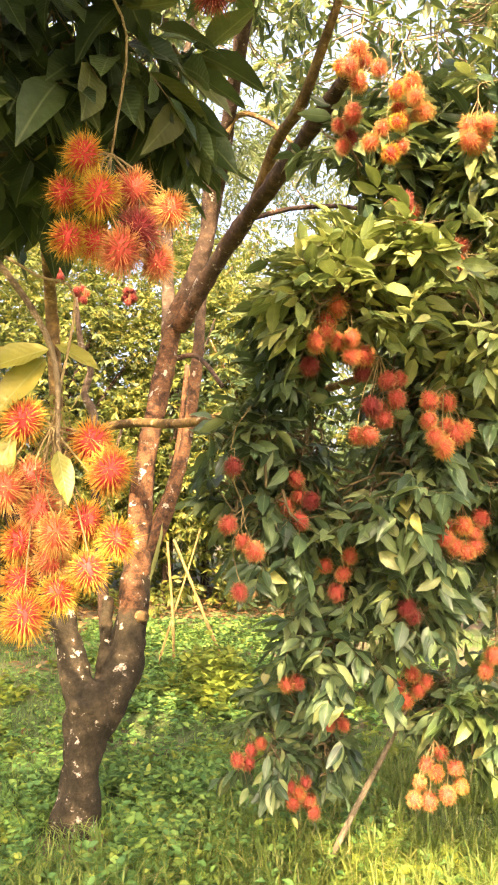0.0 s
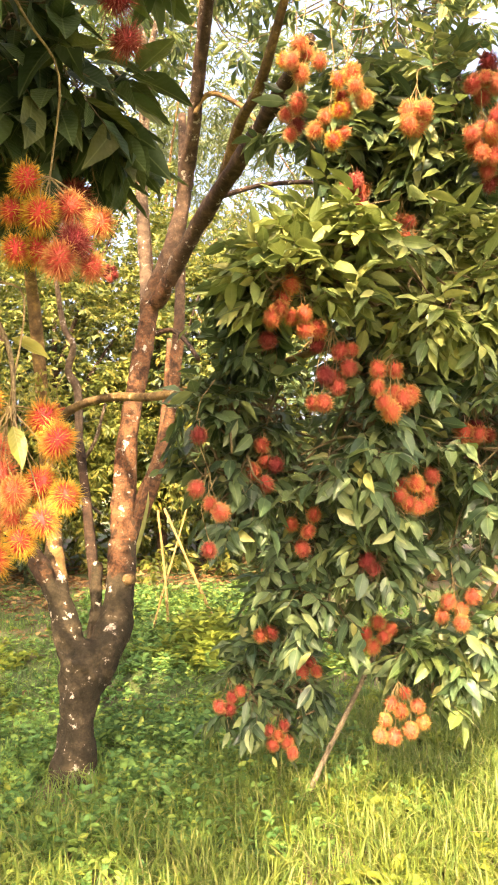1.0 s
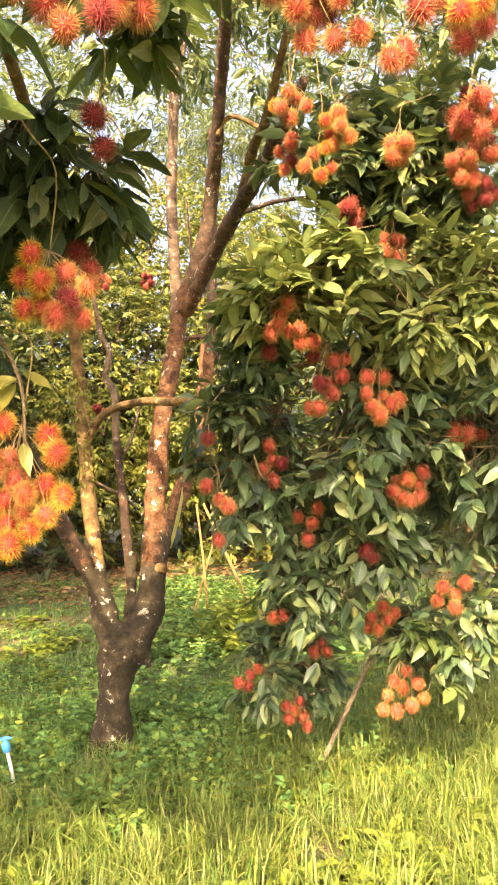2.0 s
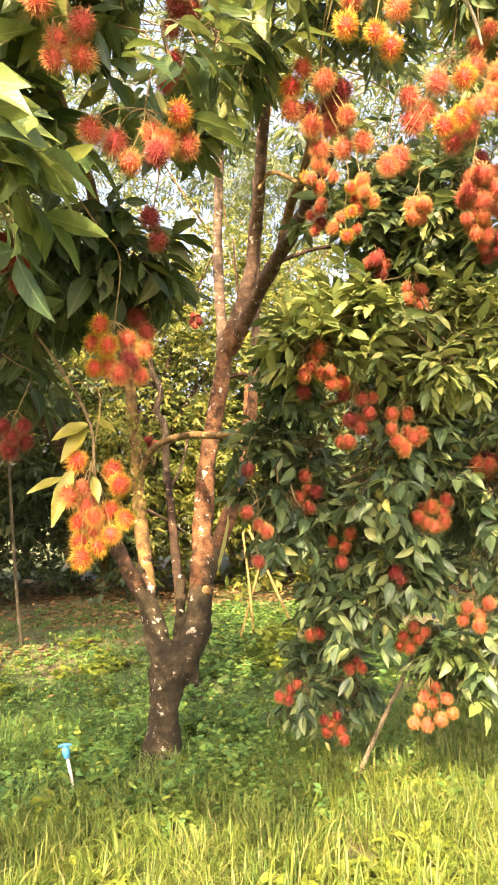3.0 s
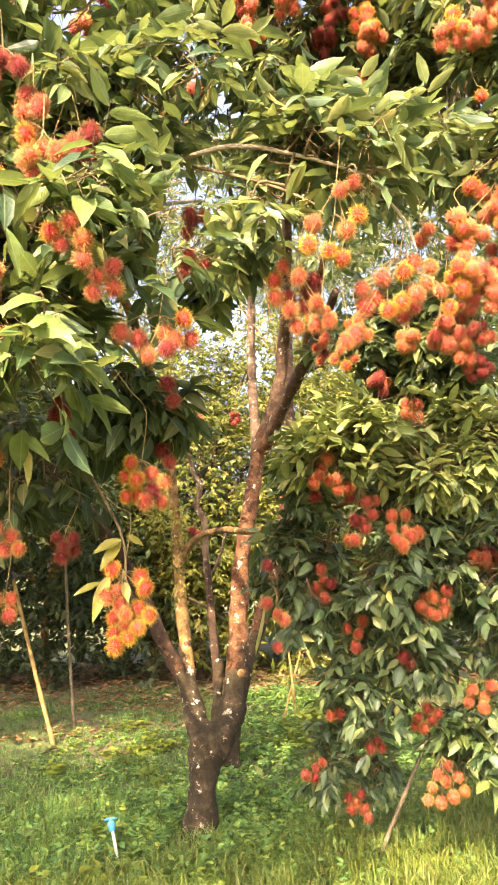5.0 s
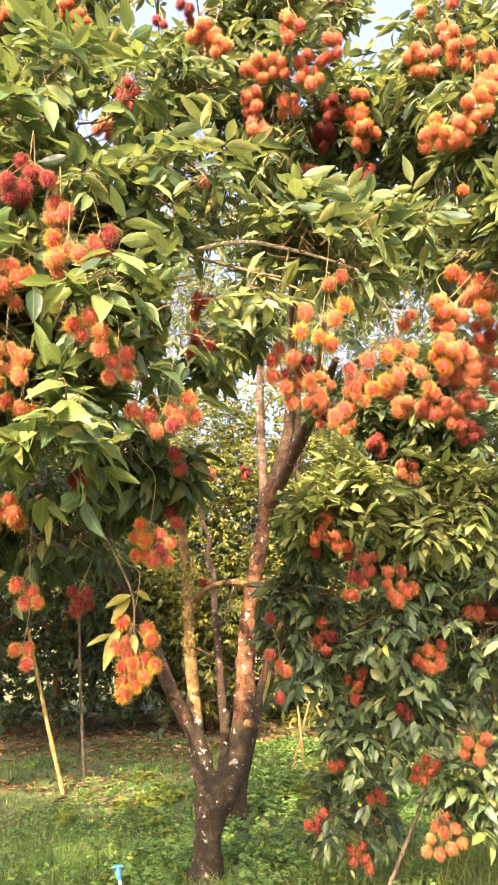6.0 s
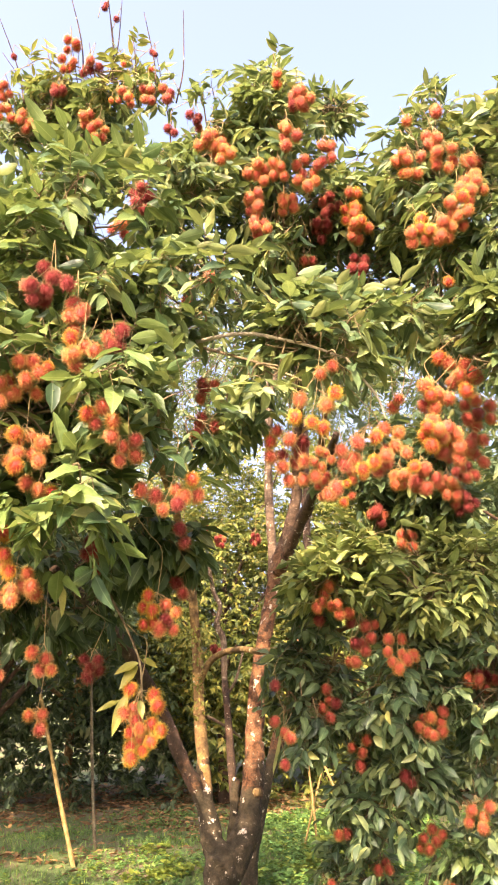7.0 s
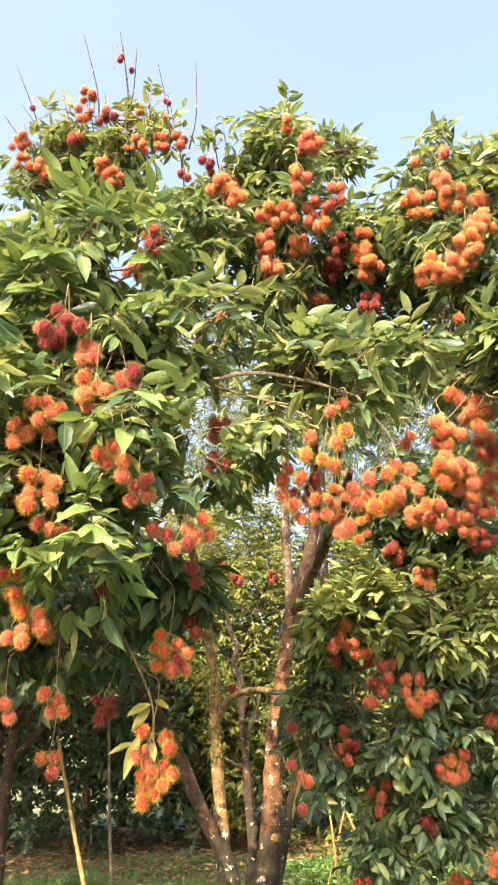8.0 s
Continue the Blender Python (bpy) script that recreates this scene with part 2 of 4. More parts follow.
        me.polygons.foreach_set("use_smooth", [True] * len(me.polygons))
    if along is not None:
        a = me.attributes.new("along", "FLOAT", "POINT")
        a.data.foreach_set("value", along)
    me.update()
    ob = new(name, me)
    if parent:
        ob.parent = parent
    return tagged(ob, label, kind=kind)


def thing(name, at, label, category, group="", kind=""):
    ob = new(name)
    ob.location = at
    ob.empty_display_size = 0.1
    return tagged(ob, label, category, group, kind)


def smooth_line(points, steps=5):
    """A Catmull-Rom line through the points; any columns."""
    p = np.array(points, float)
    p = np.vstack([2 * p[0] - p[1], p, 2 * p[-1] - p[-2]])
    out = []
    for i in range(1, len(p) - 2):
        for s in np.arange(steps) / steps:
            a, b_, c, d = p[i - 1], p[i], p[i + 1], p[i + 2]
            out.append(0.5 * (2 * b_ + (c - a) * s + (2 * a - 5 * b_ + 4 * c - d) * s * s + (3 * b_ - a - 3 * c + d) * s ** 3))
    out.append(p[-2])
    return np.array(out)


def tube(rows, sides=10, steps=5, rough=0.0, seed=0, cap=True):
    """A tapered tube along rows of x, y, z, radius. Returns verts, faces."""
    line = smooth_line(rows, steps) if steps > 1 else np.array(rows, float)
    rng = np.random.RandomState(seed)
    phase = rng.uniform(0, 6.28, 6)
    verts, faces = [], []
    n = len(line)
    u = None
    for i in range(n):
        way = line[min(i + 1, n - 1), :3] - line[max(i - 1, 0), :3]
        way /= np.linalg.norm(way) + 1e-9
        if u is None:
            u = np.cross(way, (0.3, 1, 0.1))
        u = u - way * (u @ way)
        u /= np.linalg.norm(u) + 1e-9
        w = np.cross(way, u)
        for k in range(sides):
            a = 2 * math.pi * k / sides
            r = line[i, 3]
            if rough:
                r *= 1 + rough * (math.sin(2 * a + phase[0] + i * 0.35) + 0.6 * math.sin(3 * a + phase[1] - i * 0.5) + 0.5 * math.sin(5 * a + phase[2] + i * 0.9)) + rng.uniform(-rough, rough) * 0.5
            way_out = math.cos(a) * u + math.sin(a) * w
            if rough and line[i, 3] > 0.02:
                q = Vector(line[i, :3] + r * way_out)
                r *= 1 + 1.6 * rough * noise.noise(q * 11) + 0.9 * rough * noise.noise(q * 34)
            verts.append(line[i, :3] + r * way_out)
    for i in range(n - 1):
        for k in range(sides):
            k2 = (k + 1) % sides
            faces.append((i * sides + k, i * sides + k2, (i + 1) * sides + k2, (i + 1) * sides + k))
    if cap:
        faces.append(tuple(range(sides - 1, -1, -1)))
        faces.append(tuple(range((n - 1) * sides, n * sides)))
    return verts, faces


def gather(store, made):
    verts, faces = store
    base = len(verts)
    verts.extend(made[0])
    faces.extend([tuple(i + base for i in f) for f in made[1]])


# a leaf of length 1 along x: folded on its midrib, with a pointed tip
def leaf_template(stations, widths, fold=0.32, wave=0.0):
    v, f = [(0, 0, 0)], []
    for i, (x, w) in enumerate(zip(stations, widths)):
        lift = wave * (1 if i % 2 else -1)
        v += [(x, w, fold * w + lift), (x, 0, 0), (x, -w, fold * w - lift)]
    v.append((1, 0, 0))
    f += [(0, 2, 1), (0, 3, 2)]
    n = len(stations)
    for i in range(n - 1):
        a = 1 + 3 * i
        f += [(a, a + 1, a + 4, a + 3), (a + 1, a + 2, a + 5, a + 4)]
    a, last = 1 + 3 * (n - 1), len(v) - 1
    f += [(a, a + 1, last), (a + 1, a + 2, last)]
    return np.array(v, float), f


LEAF = leaf_template((0.09, 0.24, 0.44, 0.66, 0.86), (0.19, 0.4, 0.47, 0.39, 0.17), 0.42, 0.035)
LEAF_LOW = leaf_template((0.22, 0.5, 0.8), (0.36, 0.47, 0.26), 0.46)
LEAF_FAR = leaf_template((0.42,), (0.5,))


def leaf_sides(template):
    """How far each corner of a leaf lies from the midrib, and from the stalk."""
    v = template[0]
    return np.abs(v[:, 1]) / np.abs(v[:, 1]).max(), v[:, 0]


def unit(a):
    return a / (np.linalg.norm(a, axis=-1, keepdims=True) + 1e-9)


def leaf_verts(template, base, way, normal, length, width, droop):
    """Leaves as one array: base, way and normal are N x 3; length, width and droop N."""
    x = unit(way)
    y = unit(np.cross(normal, x))
    z = np.cross(x, y)
    t = template[0]
    bend = -droop[:, None] * length[:, None] * t[None, :, 0] ** 2
    out = base[:, None] + (length[:, None] * t[None, :, 0])[..., None] * x[:, None]
    out += (width[:, None] * t[None, :, 1])[..., None] * y[:, None]
    out += (width[:, None] * t[None, :, 2] + bend)[..., None] * z[:, None]
    return out


def leaves_mesh(name, template, parts, mat, parent, label=""):
    v = leaf_verts(template, *parts)
    n, k = v.shape[:2]
    faces = [tuple(i + j * k for i in f) for j in range(n) for f in template[1]]
    ob = mesh_part(name, v.reshape(-1, 3), faces, mat, parent, label, kind="stuff")
    for key, values in zip(("side", "length"), leaf_sides(template)):
        ob.data.attributes.new(key, "FLOAT", "POINT").data.foreach_set("value", np.tile(values, n))
    return ob


def shoot(rng, p, axis, leaves=5, pairs=3, size=0.115, sag=0.35):
    """One leafy shoot: pinnate leaves set round the tip of a twig. Returns the leaflets' rows and the rachis lines."""
    rows, lines = [], []
    axis = unit(axis)
    side = unit(np.cross(axis, rng.normal(size=3)))
    other = np.cross(axis, side)
    turn = rng.uniform(0, 6.28)
    for k in range(leaves):
        turn += 2.4 + rng.uniform(-0.3, 0.3)
        lean = rng.uniform(0.4, 1.6)
        r = axis * math.cos(lean) + (side * math.cos(turn) + other * math.sin(turn)) * math.sin(lean)
        r = unit(r + np.array((0, 0, -sag * rng.uniform(0.2, 1.0))))
        start = p - axis * rng.uniform(0, 0.07)
        reach = size * rng.uniform(0.9, 1.6)
        across = np.cross(r, (0, 0, 1.0))
        if np.linalg.norm(across) < 0.15:
            across = side
        across = unit(unit(across) + rng.normal(size=3) * 0.22)
        up = unit(np.cross(across, r))
        lines.append((start, start + r * reach))
        count = rng.randint(max(1, pairs - 1), pairs + 1)
        for j in range(count):
            s = 0.4 + 0.6 * (j + 0.5) / count
            for sgn in (-1, 1):
                d = r * math.cos(0.95) + sgn * across * math.sin(0.95) + np.array((0, 0, -sag * rng.uniform(0.1, 0.9))) + rng.normal(size=3) * 0.13
                rows.append((start + r * reach * (s + sgn * 0.04), d, up + rng.normal(size=3) * 0.5, size * rng.uniform(0.5, 1.2), rng.uniform(0.33, 0.46), rng.uniform(-0.1, 0.45)))
        if rng.rand() < 0.5:
            rows.append((start + r * reach, r + rng.normal(size=3) * 0.12, up + rng.normal(size=3) * 0.2, size * rng.uniform(0.8, 1.2), rng.uniform(0.36, 0.48), rng.uniform(0, 0.3)))
    return rows, lines


def stacked(rows):
    base, way, normal = (np.array([r[i] for r in rows]) for i in range(3))
    length = np.array([r[3] for r in rows])
    return base, way, normal, length, length * np.array([r[4] for r in rows]), np.array([r[5] for r in rows])


def blob_shoots(rng, blob):
    """Where the shoots of one bough end, and which way they point: spread through an uneven outer shell."""
    cx, cy, cz, rx, ry, rz, count, lift = blob
    out = []
    while len(out) < count:
        d = unit(rng.normal(size=3)) * rng.uniform(0.15, 1.0) ** 0.4 * 1.06
        p = np.array((cx, cy, cz)) + d * (rx, ry, rz)
        patch = noise.noise(Vector(p * 2.6)) + 0.6 * noise.noise(Vector(p * 5.5))
        if patch < 0.5 * (np.linalg.norm(d) - 0.85) + 0.05:
            continue
        out.append((p, unit(d * 0.7 + np.array((0, 0, lift)) + rng.normal(size=3) * 0.5)))
    return out


# ---------------------------------------------------------------- ground
def ground_height(x, y):
    return 0.02 * noise.noise(Vector((x * 0.9, y * 0.9, 3.1))) + 0.008 * noise.noise(Vector((x * 4, y * 4, 7.7)))


def make_ground():
    xs = np.unique(np.r_[np.linspace(-600, -8, 10), np.linspace(-8, 8, 97), np.linspace(8, 600, 10)])
    ys = np.unique(np.r_[np.linspace(-600, -8, 10), np.linspace(-8, 12, 121), np.linspace(12, 900, 12)])
    verts = [(x, y, ground_height(x, y) if abs(x) < 9 and -9 < y < 13 else 0.0) for y in ys for x in xs]
    n = len(xs)
    faces = [(j * n + i, j * n + i + 1, (j + 1) * n + i + 1, (j + 1) * n + i) for j in range(len(ys) - 1) for i in range(n - 1)]
    mesh_part("ground", verts, faces, mat_ground, None, "mossy orchard soil under grass and dry leaves", kind="structure")["category"] = "ground"


make_ground()

# ---------------------------------------------------------------- fruit
def fruit_mesh(name, seed, spines, body=0.0168, hair=0.0138, segments=2, thick=0.00072, level=2):
    rng = np.random.RandomState(seed)
    bm = bmesh.new()
    bmesh.ops.create_icosphere(bm, subdivisions=level, radius=body)
    verts = [np.array(v.co) * (1, 1, 1.15) * (1 + 0.03 * rng.normal()) for v in bm.verts]
    faces = [tuple(v.index for v in f.verts) for f in bm.faces]
    bm.free()
    along = [0.0] * len(verts)
    for i in range(spines):
        z = 1 - 2 * (i + 0.5) / spines
        a = 2.39996 * i + rng.uniform(-0.2, 0.2)
        r = math.sqrt(max(0.0, 1 - z * z))
        d = np.array((r * math.cos(a), r * math.sin(a), z))
        u = unit(np.cross(d, (0.2, 0.5, 1.0)))
        w = np.cross(d, u)
        curl = rng.normal(size=3) * 0.35 + np.array((0, 0, -0.25))
        long = hair * rng.uniform(0.75, 1.2)
        root = d * (1, 1, 1.15) * body * 0.96
        start = len(verts)
        for s in range(segments):
            f = s / segments
            c = root + d * long * f + curl * long * f * f * 0.6
            for k in range(3):
                q = 2.094 * k
                verts.append(c + thick * (1 - 0.55 * f) * (u * math.cos(q) + w * math.sin(q)))
                along.append(0.12 + 0.88 * f)
        verts.append(root + d * long + curl * long * 0.6)
        along.append(1.0)
        for s in range(segments - 1):
            for k in range(3):
                k2 = (k + 1) % 3
                b0 = start + 3 * s
                faces.append((b0 + k, b0 + k2, b0 + 3 + k2, b0 + 3 + k))
        b0 = start + 3 * (segments - 1)
        faces += [(b0 + k, b0 + (k + 1) % 3, len(verts) - 1) for k in range(3)]
    return verts, faces, along


def fruit_data(name, mat, *args, **kw):
    v, f, a = fruit_mesh(name, *args, **kw)
    ob = mesh_part(name, v, f, mat, along=a)
    me = ob.data
    bpy.data.objects.remove(ob)
    return me


FRUIT_NEAR = [[fruit_data("fruit", m, s, 360, body=0.0165, hair=0.0158, thick=0.0007) for s in (1, 2, 3)] for m in mat_fruit]
FRUIT_FAR = [[fruit_data("fruit", m, s + 5, 290, body=0.02, hair=0.0138, segments=1, thick=0.0012, level=1) for s in (1, 2, 3)] for m in mat_fruit]
TONES = ("yellow-orange hairy rambutans hanging in a bunch", "orange hairy ripe rambutans hanging in a bunch", "red hairy ripe rambutans hanging in a bunch", "dark red overripe rambutans hanging in a bunch")
all_fruit = []          # where fruit hangs, so that leaves keep clear of it


def hang_bunch(tree, centre, radius, spots, tones, near, heart, rng, size=1.0):
    """A forked stalk that comes from the bough's heart, with a fruit at each of the spots."""
    top = centre + np.array((rng.uniform(-0.03, 0.03), rng.uniform(0.0, 0.05), radius * 1.2 + rng.uniform(0.1, 0.15)))
    knot = centre + np.array((rng.uniform(-0.01, 0.01), 0.01, radius * 0.7 + 0.03 if near else radius + 0.05))
    thick = 0.7 if near else 1.0
    store = ([], [])
    reach = heart - top
    inner = top + reach * min(0.6, 0.16 / np.linalg.norm(reach))
    inner[2] = max(inner[2], top[2] + 0.08) if heart[2] > top[2] - 0.25 else inner[2]
    arch = top * 0.5 + inner * 0.5
    gather(store, tube([(*inner, 0.0024), (*arch, 0.002), (*top, 0.0018), (*knot, 0.0016)], 5, 4))
    for p in spots:
        mid = (knot + p) / 2 + rng.normal(size=3) * 0.01 + (0, 0, 0.01)
        gather(store, tube([(*knot, 0.0019 * thick), (*mid, 0.0016 * thick), (*(p + (0, 0, 0.017)), 0.0014 * thick)], 4, 2, cap=False))
    stalk = mesh_part("fruit_stalk", *store, mat_stalk, tree, TONES[sorted(tones)[len(tones) // 2]])
    bank = FRUIT_NEAR if near else FRUIT_FAR
    for p, tone in zip(spots, tones):
        ob = new("fruit", bank[tone][rng.randint(3)])
        grown = size * rng.uniform(0.86, 1.08) * (1.0 if near else 1.16)
        ob.parent = stalk
        ob.matrix_basis = Matrix.LocRotScale(Vector(p), Euler((rng.uniform(-0.5, 0.5), rng.uniform(-0.5, 0.5), rng.uniform(0, 6.28))), Vector((grown, grown, grown * rng.uniform(0.96, 1.08))))
        all_fruit.append(p)


def fruit_cluster(tree, x, y, z, count, tone, near, heart):
    """A bunch of round fruit packed about one place."""
    rng = np.random.RandomState(int(abs(x * 7919 + y * 104729 + z * 1299709)) % 100000)
    n = count if count < 3 else int(round(count * (1.25 if near else 1.25 if z > 3.2 else 1.2)))
    centre = np.array((x, y, z))
    radius = 0.029 * max(0.0, n - 1) ** 0.42
    spots = []
    for attempt in range(4000):
        if len(spots) == n:
            break
        d = rng.normal(size=3)
        d = d / np.linalg.norm(d) * rng.uniform(0.1, 1) ** 0.5 * radius * (1 + attempt / 1500)
        p = centre + d * (1.05, 0.85, 1.2)
        if all(np.linalg.norm(p - q) > 0.042 for q in spots):
            spots.append(p)
    tones = [tone if rng.rand() < 0.72 else min(3, max(0, tone + rng.choice((-1, 1)))) for _ in spots]
    hang_bunch(tree, centre, radius, spots, tones, near, heart, rng, 1.0 if z < 3.2 else 0.58 if z > 4.6 and n < 3 else 0.84 if z > 4.4 else 0.92)


# large bunches whose fruit can be told apart: x, y, z, tone of each fruit
HANGING_RED = [
    (0.235, -2.77, 1.934, 0), (0.213, -2.75, 1.896, 0), (0.256, -2.79, 1.880, 0), (0.295, -2.76, 1.898, 1), (0.339, -2.78, 1.871, 1),
    (0.220, -2.77, 1.833, 0), (0.248, -2.75, 1.839, 0), (0.283, -2.79, 1.815, 1), (0.324, -2.76, 1.813, 1), (0.302, -2.78, 1.844, 3),
]
HANGING_YELLOW = [
    (0.174, -2.76, 1.618, 0), (0.253, -2.74, 1.595, 0), (0.276, -2.78, 1.561, 0), (0.184, -2.75, 1.554, 1), (0.158, -2.77, 1.540, 1),
    (0.196, -2.76, 1.515, 1), (0.172, -2.74, 1.478, 0), (0.218, -2.79, 1.490, 1), (0.247, -2.75, 1.502, 0), (0.284, -2.77, 1.483, 0),
    (0.210, -2.75, 1.458, 1), (0.173, -2.74, 1.432, 0), (0.255, -2.79, 1.450, 0), (0.220, -2.76, 1.420, 0), (0.185, -2.78, 1.398, 0),
]
LEFT_HIGH = [(0.212, -3.30, 2.458, 1), (0.183, -3.28, 2.411, 2), (0.251, -3.32, 2.401, 1), (0.160, -3.29, 2.440, 0), (0.245, -3.31, 2.355, 2)]
LEFT_MIDDLE = [(0.300, -3.23, 2.365, 2), (0.251, -3.20, 2.355, 2), (0.253, -3.24, 2.297, 1), (0.293, -3.20, 2.322, 1)]
LEFT_LOW = [
    (0.287, -3.10, 2.236, 1), (0.330, -3.08, 2.220, 2), (0.363, -3.12, 2.162, 1), (0.402, -3.09, 2.234, 1),
    (0.458, -3.11, 2.260, 0), (0.432, -3.10, 2.208, 1), (0.468, -3.07, 2.215, 1), (0.415, -3.13, 2.175, 3),
]
MIDDLE_LEFT = [
    (0.721, -2.82, 2.507, 1), (0.694, -2.80, 2.472, 0), (0.767, -2.84, 2.463, 1), (0.694, -2.81, 2.412, 1), (0.737, -2.83, 2.364, 1),
    (0.755, -2.80, 2.322, 2), (0.813, -2.79, 2.466, 3), (0.815, -2.84, 2.378, 1), (0.810, -2.81, 2.319, 1), (0.852, -2.83, 2.323, 1),
]
MIDDLE_HIGH = [
    (0.797, -3.00, 2.491, 0), (0.815, -2.98, 2.563, 1), (0.853, -3.02, 2.463, 0), (0.890, -2.99, 2.448, 0),
    (0.939, -3.01, 2.567, 0), (0.906, -3.00, 2.528, 1), (0.935, -2.98, 2.680, 2), (0.892, -3.02, 2.638, 1),
]
MIDDLE_RIGHT = [
    (0.949, -2.88, 2.399, 2), (0.990, -2.86, 2.375, 1), (1.018, -2.90, 2.321, 0), (0.958, -2.86, 2.352, 2), (1.059, -2.89, 2.347, 0),
    (1.073, -2.88, 2.441, 0), (1.105, -2.86, 2.476, 1), (1.103, -2.90, 2.364, 2), (1.155, -2.86, 2.460, 1), (1.173, -2.89, 2.374, 1),
    (1.195, -2.88, 2.327, 0), (1.140, -2.86, 2.411, 1), (1.008, -2.90, 2.420, 2), (0.924, -2.86, 2.268, 2), (0.894, -2.89, 2.24, 1),
]
SKIRT_TOP = [(0.873, -1.46, 2.106, 1), (0.846, -1.44, 2.064, 1), (0.831, -1.48, 2.021, 1), (0.878, -1.44, 2.002, 1), (0.913, -1.48, 2.007, 1), (0.917, -1.46, 1.959, 1), (0.964, -1.44, 1.963, 1), (0.805, -1.48, 1.993, 1)]
SKIRT_CENTRE = [(1.049, -1.40, 1.897, 2), (1.093, -1.38, 1.904, 2), (1.071, -1.42, 1.837, 2), (1.026, -1.38, 1.805, 2), (0.990, -1.42, 1.813, 3), (1.038, -1.40, 1.775, 2), (0.956, -1.38, 1.724, 1), (0.984, -1.42, 1.721, 2), (0.974, -1.38, 1.921, 3)]
SKIRT_ROUND = [(1.153, -1.48, 1.826, 1), (1.219, -1.46, 1.826, 1), (1.143, -1.50, 1.763, 1), (1.215, -1.46, 1.751, 1), (1.163, -1.50, 1.714, 1), (1.236, -1.48, 1.725, 1), (1.269, -1.46, 1.742, 1), (1.189, -1.50, 1.685, 1)]
SKIRT_RIGHT = [(1.414, -1.26, 1.471, 2), (1.314, -1.24, 1.437, 1), (1.344, -1.28, 1.444, 1), (1.399, -1.24, 1.418, 1), (1.285, -1.27, 1.400, 1), (1.326, -1.26, 1.373, 1), (1.402, -1.24, 1.376, 1), (1.354, -1.28, 1.358, 1)]
SKIRT_LEFT = [(0.823, -1.09, 1.593, 2), (0.839, -1.07, 1.533, 2), (0.871, -1.11, 1.519, 3), (0.796, -1.06, 1.497, 1), (0.837, -1.10, 1.450, 2)]
SKIRT_LOWER = [(1.025, -1.05, 1.327, 1), (0.942, -1.03, 1.291, 1), (0.997, -1.07, 1.266, 2), (0.984, -1.02, 1.197, 2)]
SKIRT_PAIR = [(0.560, -1.38, 1.446, 2), (0.607, -1.36, 1.392, 2), (0.636, -1.40, 1.367, 2)]
LOW_MIDDLE = [(0.927, -0.48, 0.327, 2), (0.996, -0.46, 0.338, 2), (0.937, -0.50, 0.271, 1), (1.011, -0.46, 0.264, 2), (0.962, -0.49, 0.308, 1), (1.029, -0.48, 0.223, 2)]
LOW_LEFT_PAIR = [(0.696, -0.56, 0.474, 2), (0.755, -0.54, 0.505, 2), (0.787, -0.58, 0.542, 2), (0.742, -0.54, 0.453, 2)]
LOW_UPPER = [(1.053, -0.62, 0.620, 2), (1.096, -0.60, 0.649, 2), (1.111, -0.64, 0.625, 2)]
LOW_RIGHT_HIGH = [(1.355, -0.76, 0.846, 1), (1.306, -0.74, 0.796, 1), (1.372, -0.78, 0.791, 1), (1.289, -0.73, 0.748, 1), (1.404, -0.78, 0.820, 1), (1.332, -0.76, 0.746, 1)]
LOW_RIGHT = [(1.331, -0.90, 0.487, 1), (1.404, -0.88, 0.513, 1), (1.462, -0.92, 0.542, 1), (1.375, -0.88, 0.411, 1), (1.429, -0.92, 0.446, 1), (1.490, -0.90, 0.469, 1), (1.423, -0.88, 0.584, 1), (1.304, -0.92, 0.434, 1), (1.365, -0.88, 0.544, 1)]
LOW_FAR_RIGHT = [(1.528, -1.10, 0.986, 1), (1.587, -1.08, 0.951, 1), (1.616, -1.12, 1.005, 1), (1.514, -1.07, 0.928, 1), (1.574, -1.11, 0.904, 1)]

# bunches by bough: x, y, z, fruit seen, tone
FRONT_LEFT = [
    (-0.06, -3.25, 2.35, 7, 1),
    (-0.02, -3.19, 2.24, 3, 1),
    (-0.06, -3.25, 2.61, 7, 1),
    (-0.14, -3.25, 2.55, 5, 1),
    (0.12, -3.25, 2.68, 5, 1),
    (-0.02, -3.24, 2.94, 7, 3),
    (0.07, -3.19, 2.84, 4, 2),
    (0.18, -3.12, 2.77, 3, 3),
    (0.44, -2.64, 2.75, 3, 2),
    (0.42, -2.62, 2.62, 3, 2),
]
LOW_LEFT = [
    (-0.17, -3.12, 2.06, 5, 0),
    (-0.11, -3.12, 1.93, 7, 1),
    (-0.15, -2.75, 1.72, 3, 1),
    (-0.06, -2.44, 1.71, 4, 3),
    (-0.28, -2.44, 1.50, 3, 1),
    (-0.33, -2.75, 1.69, 2, 2),
    (0.31, -2.50, 2.00, 2, 3),
    (0.02, -2.75, 2.10, 4, 3),
    (0.38, -2.86, 2.12, 2, 3),
]
MID_FRONT = [
    (1.10, -2.76, 2.38, 3, 2),
    (0.87, -1.70, 2.72, 5, 1),
    (0.89, -1.56, 2.61, 4, 2),
    (0.97, -1.64, 2.55, 4, 1),
    (1.05, -1.62, 2.68, 6, 1),
    (1.16, -2.75, 2.60, 2, 1),
    (0.78, -2.75, 2.43, 4, 3),
]
RIGHT_FRONT = [
    (1.33, -2.56, 2.68, 7, 1),
    (1.34, -2.56, 2.55, 6, 1),
    (1.40, -2.50, 2.50, 5, 1),
    (1.48, -2.50, 2.79, 7, 1),
    (1.40, -2.50, 2.89, 2, 1),
    (1.55, -1.48, 2.80, 6, 2),
    (1.59, -2.12, 2.76, 7, 2),
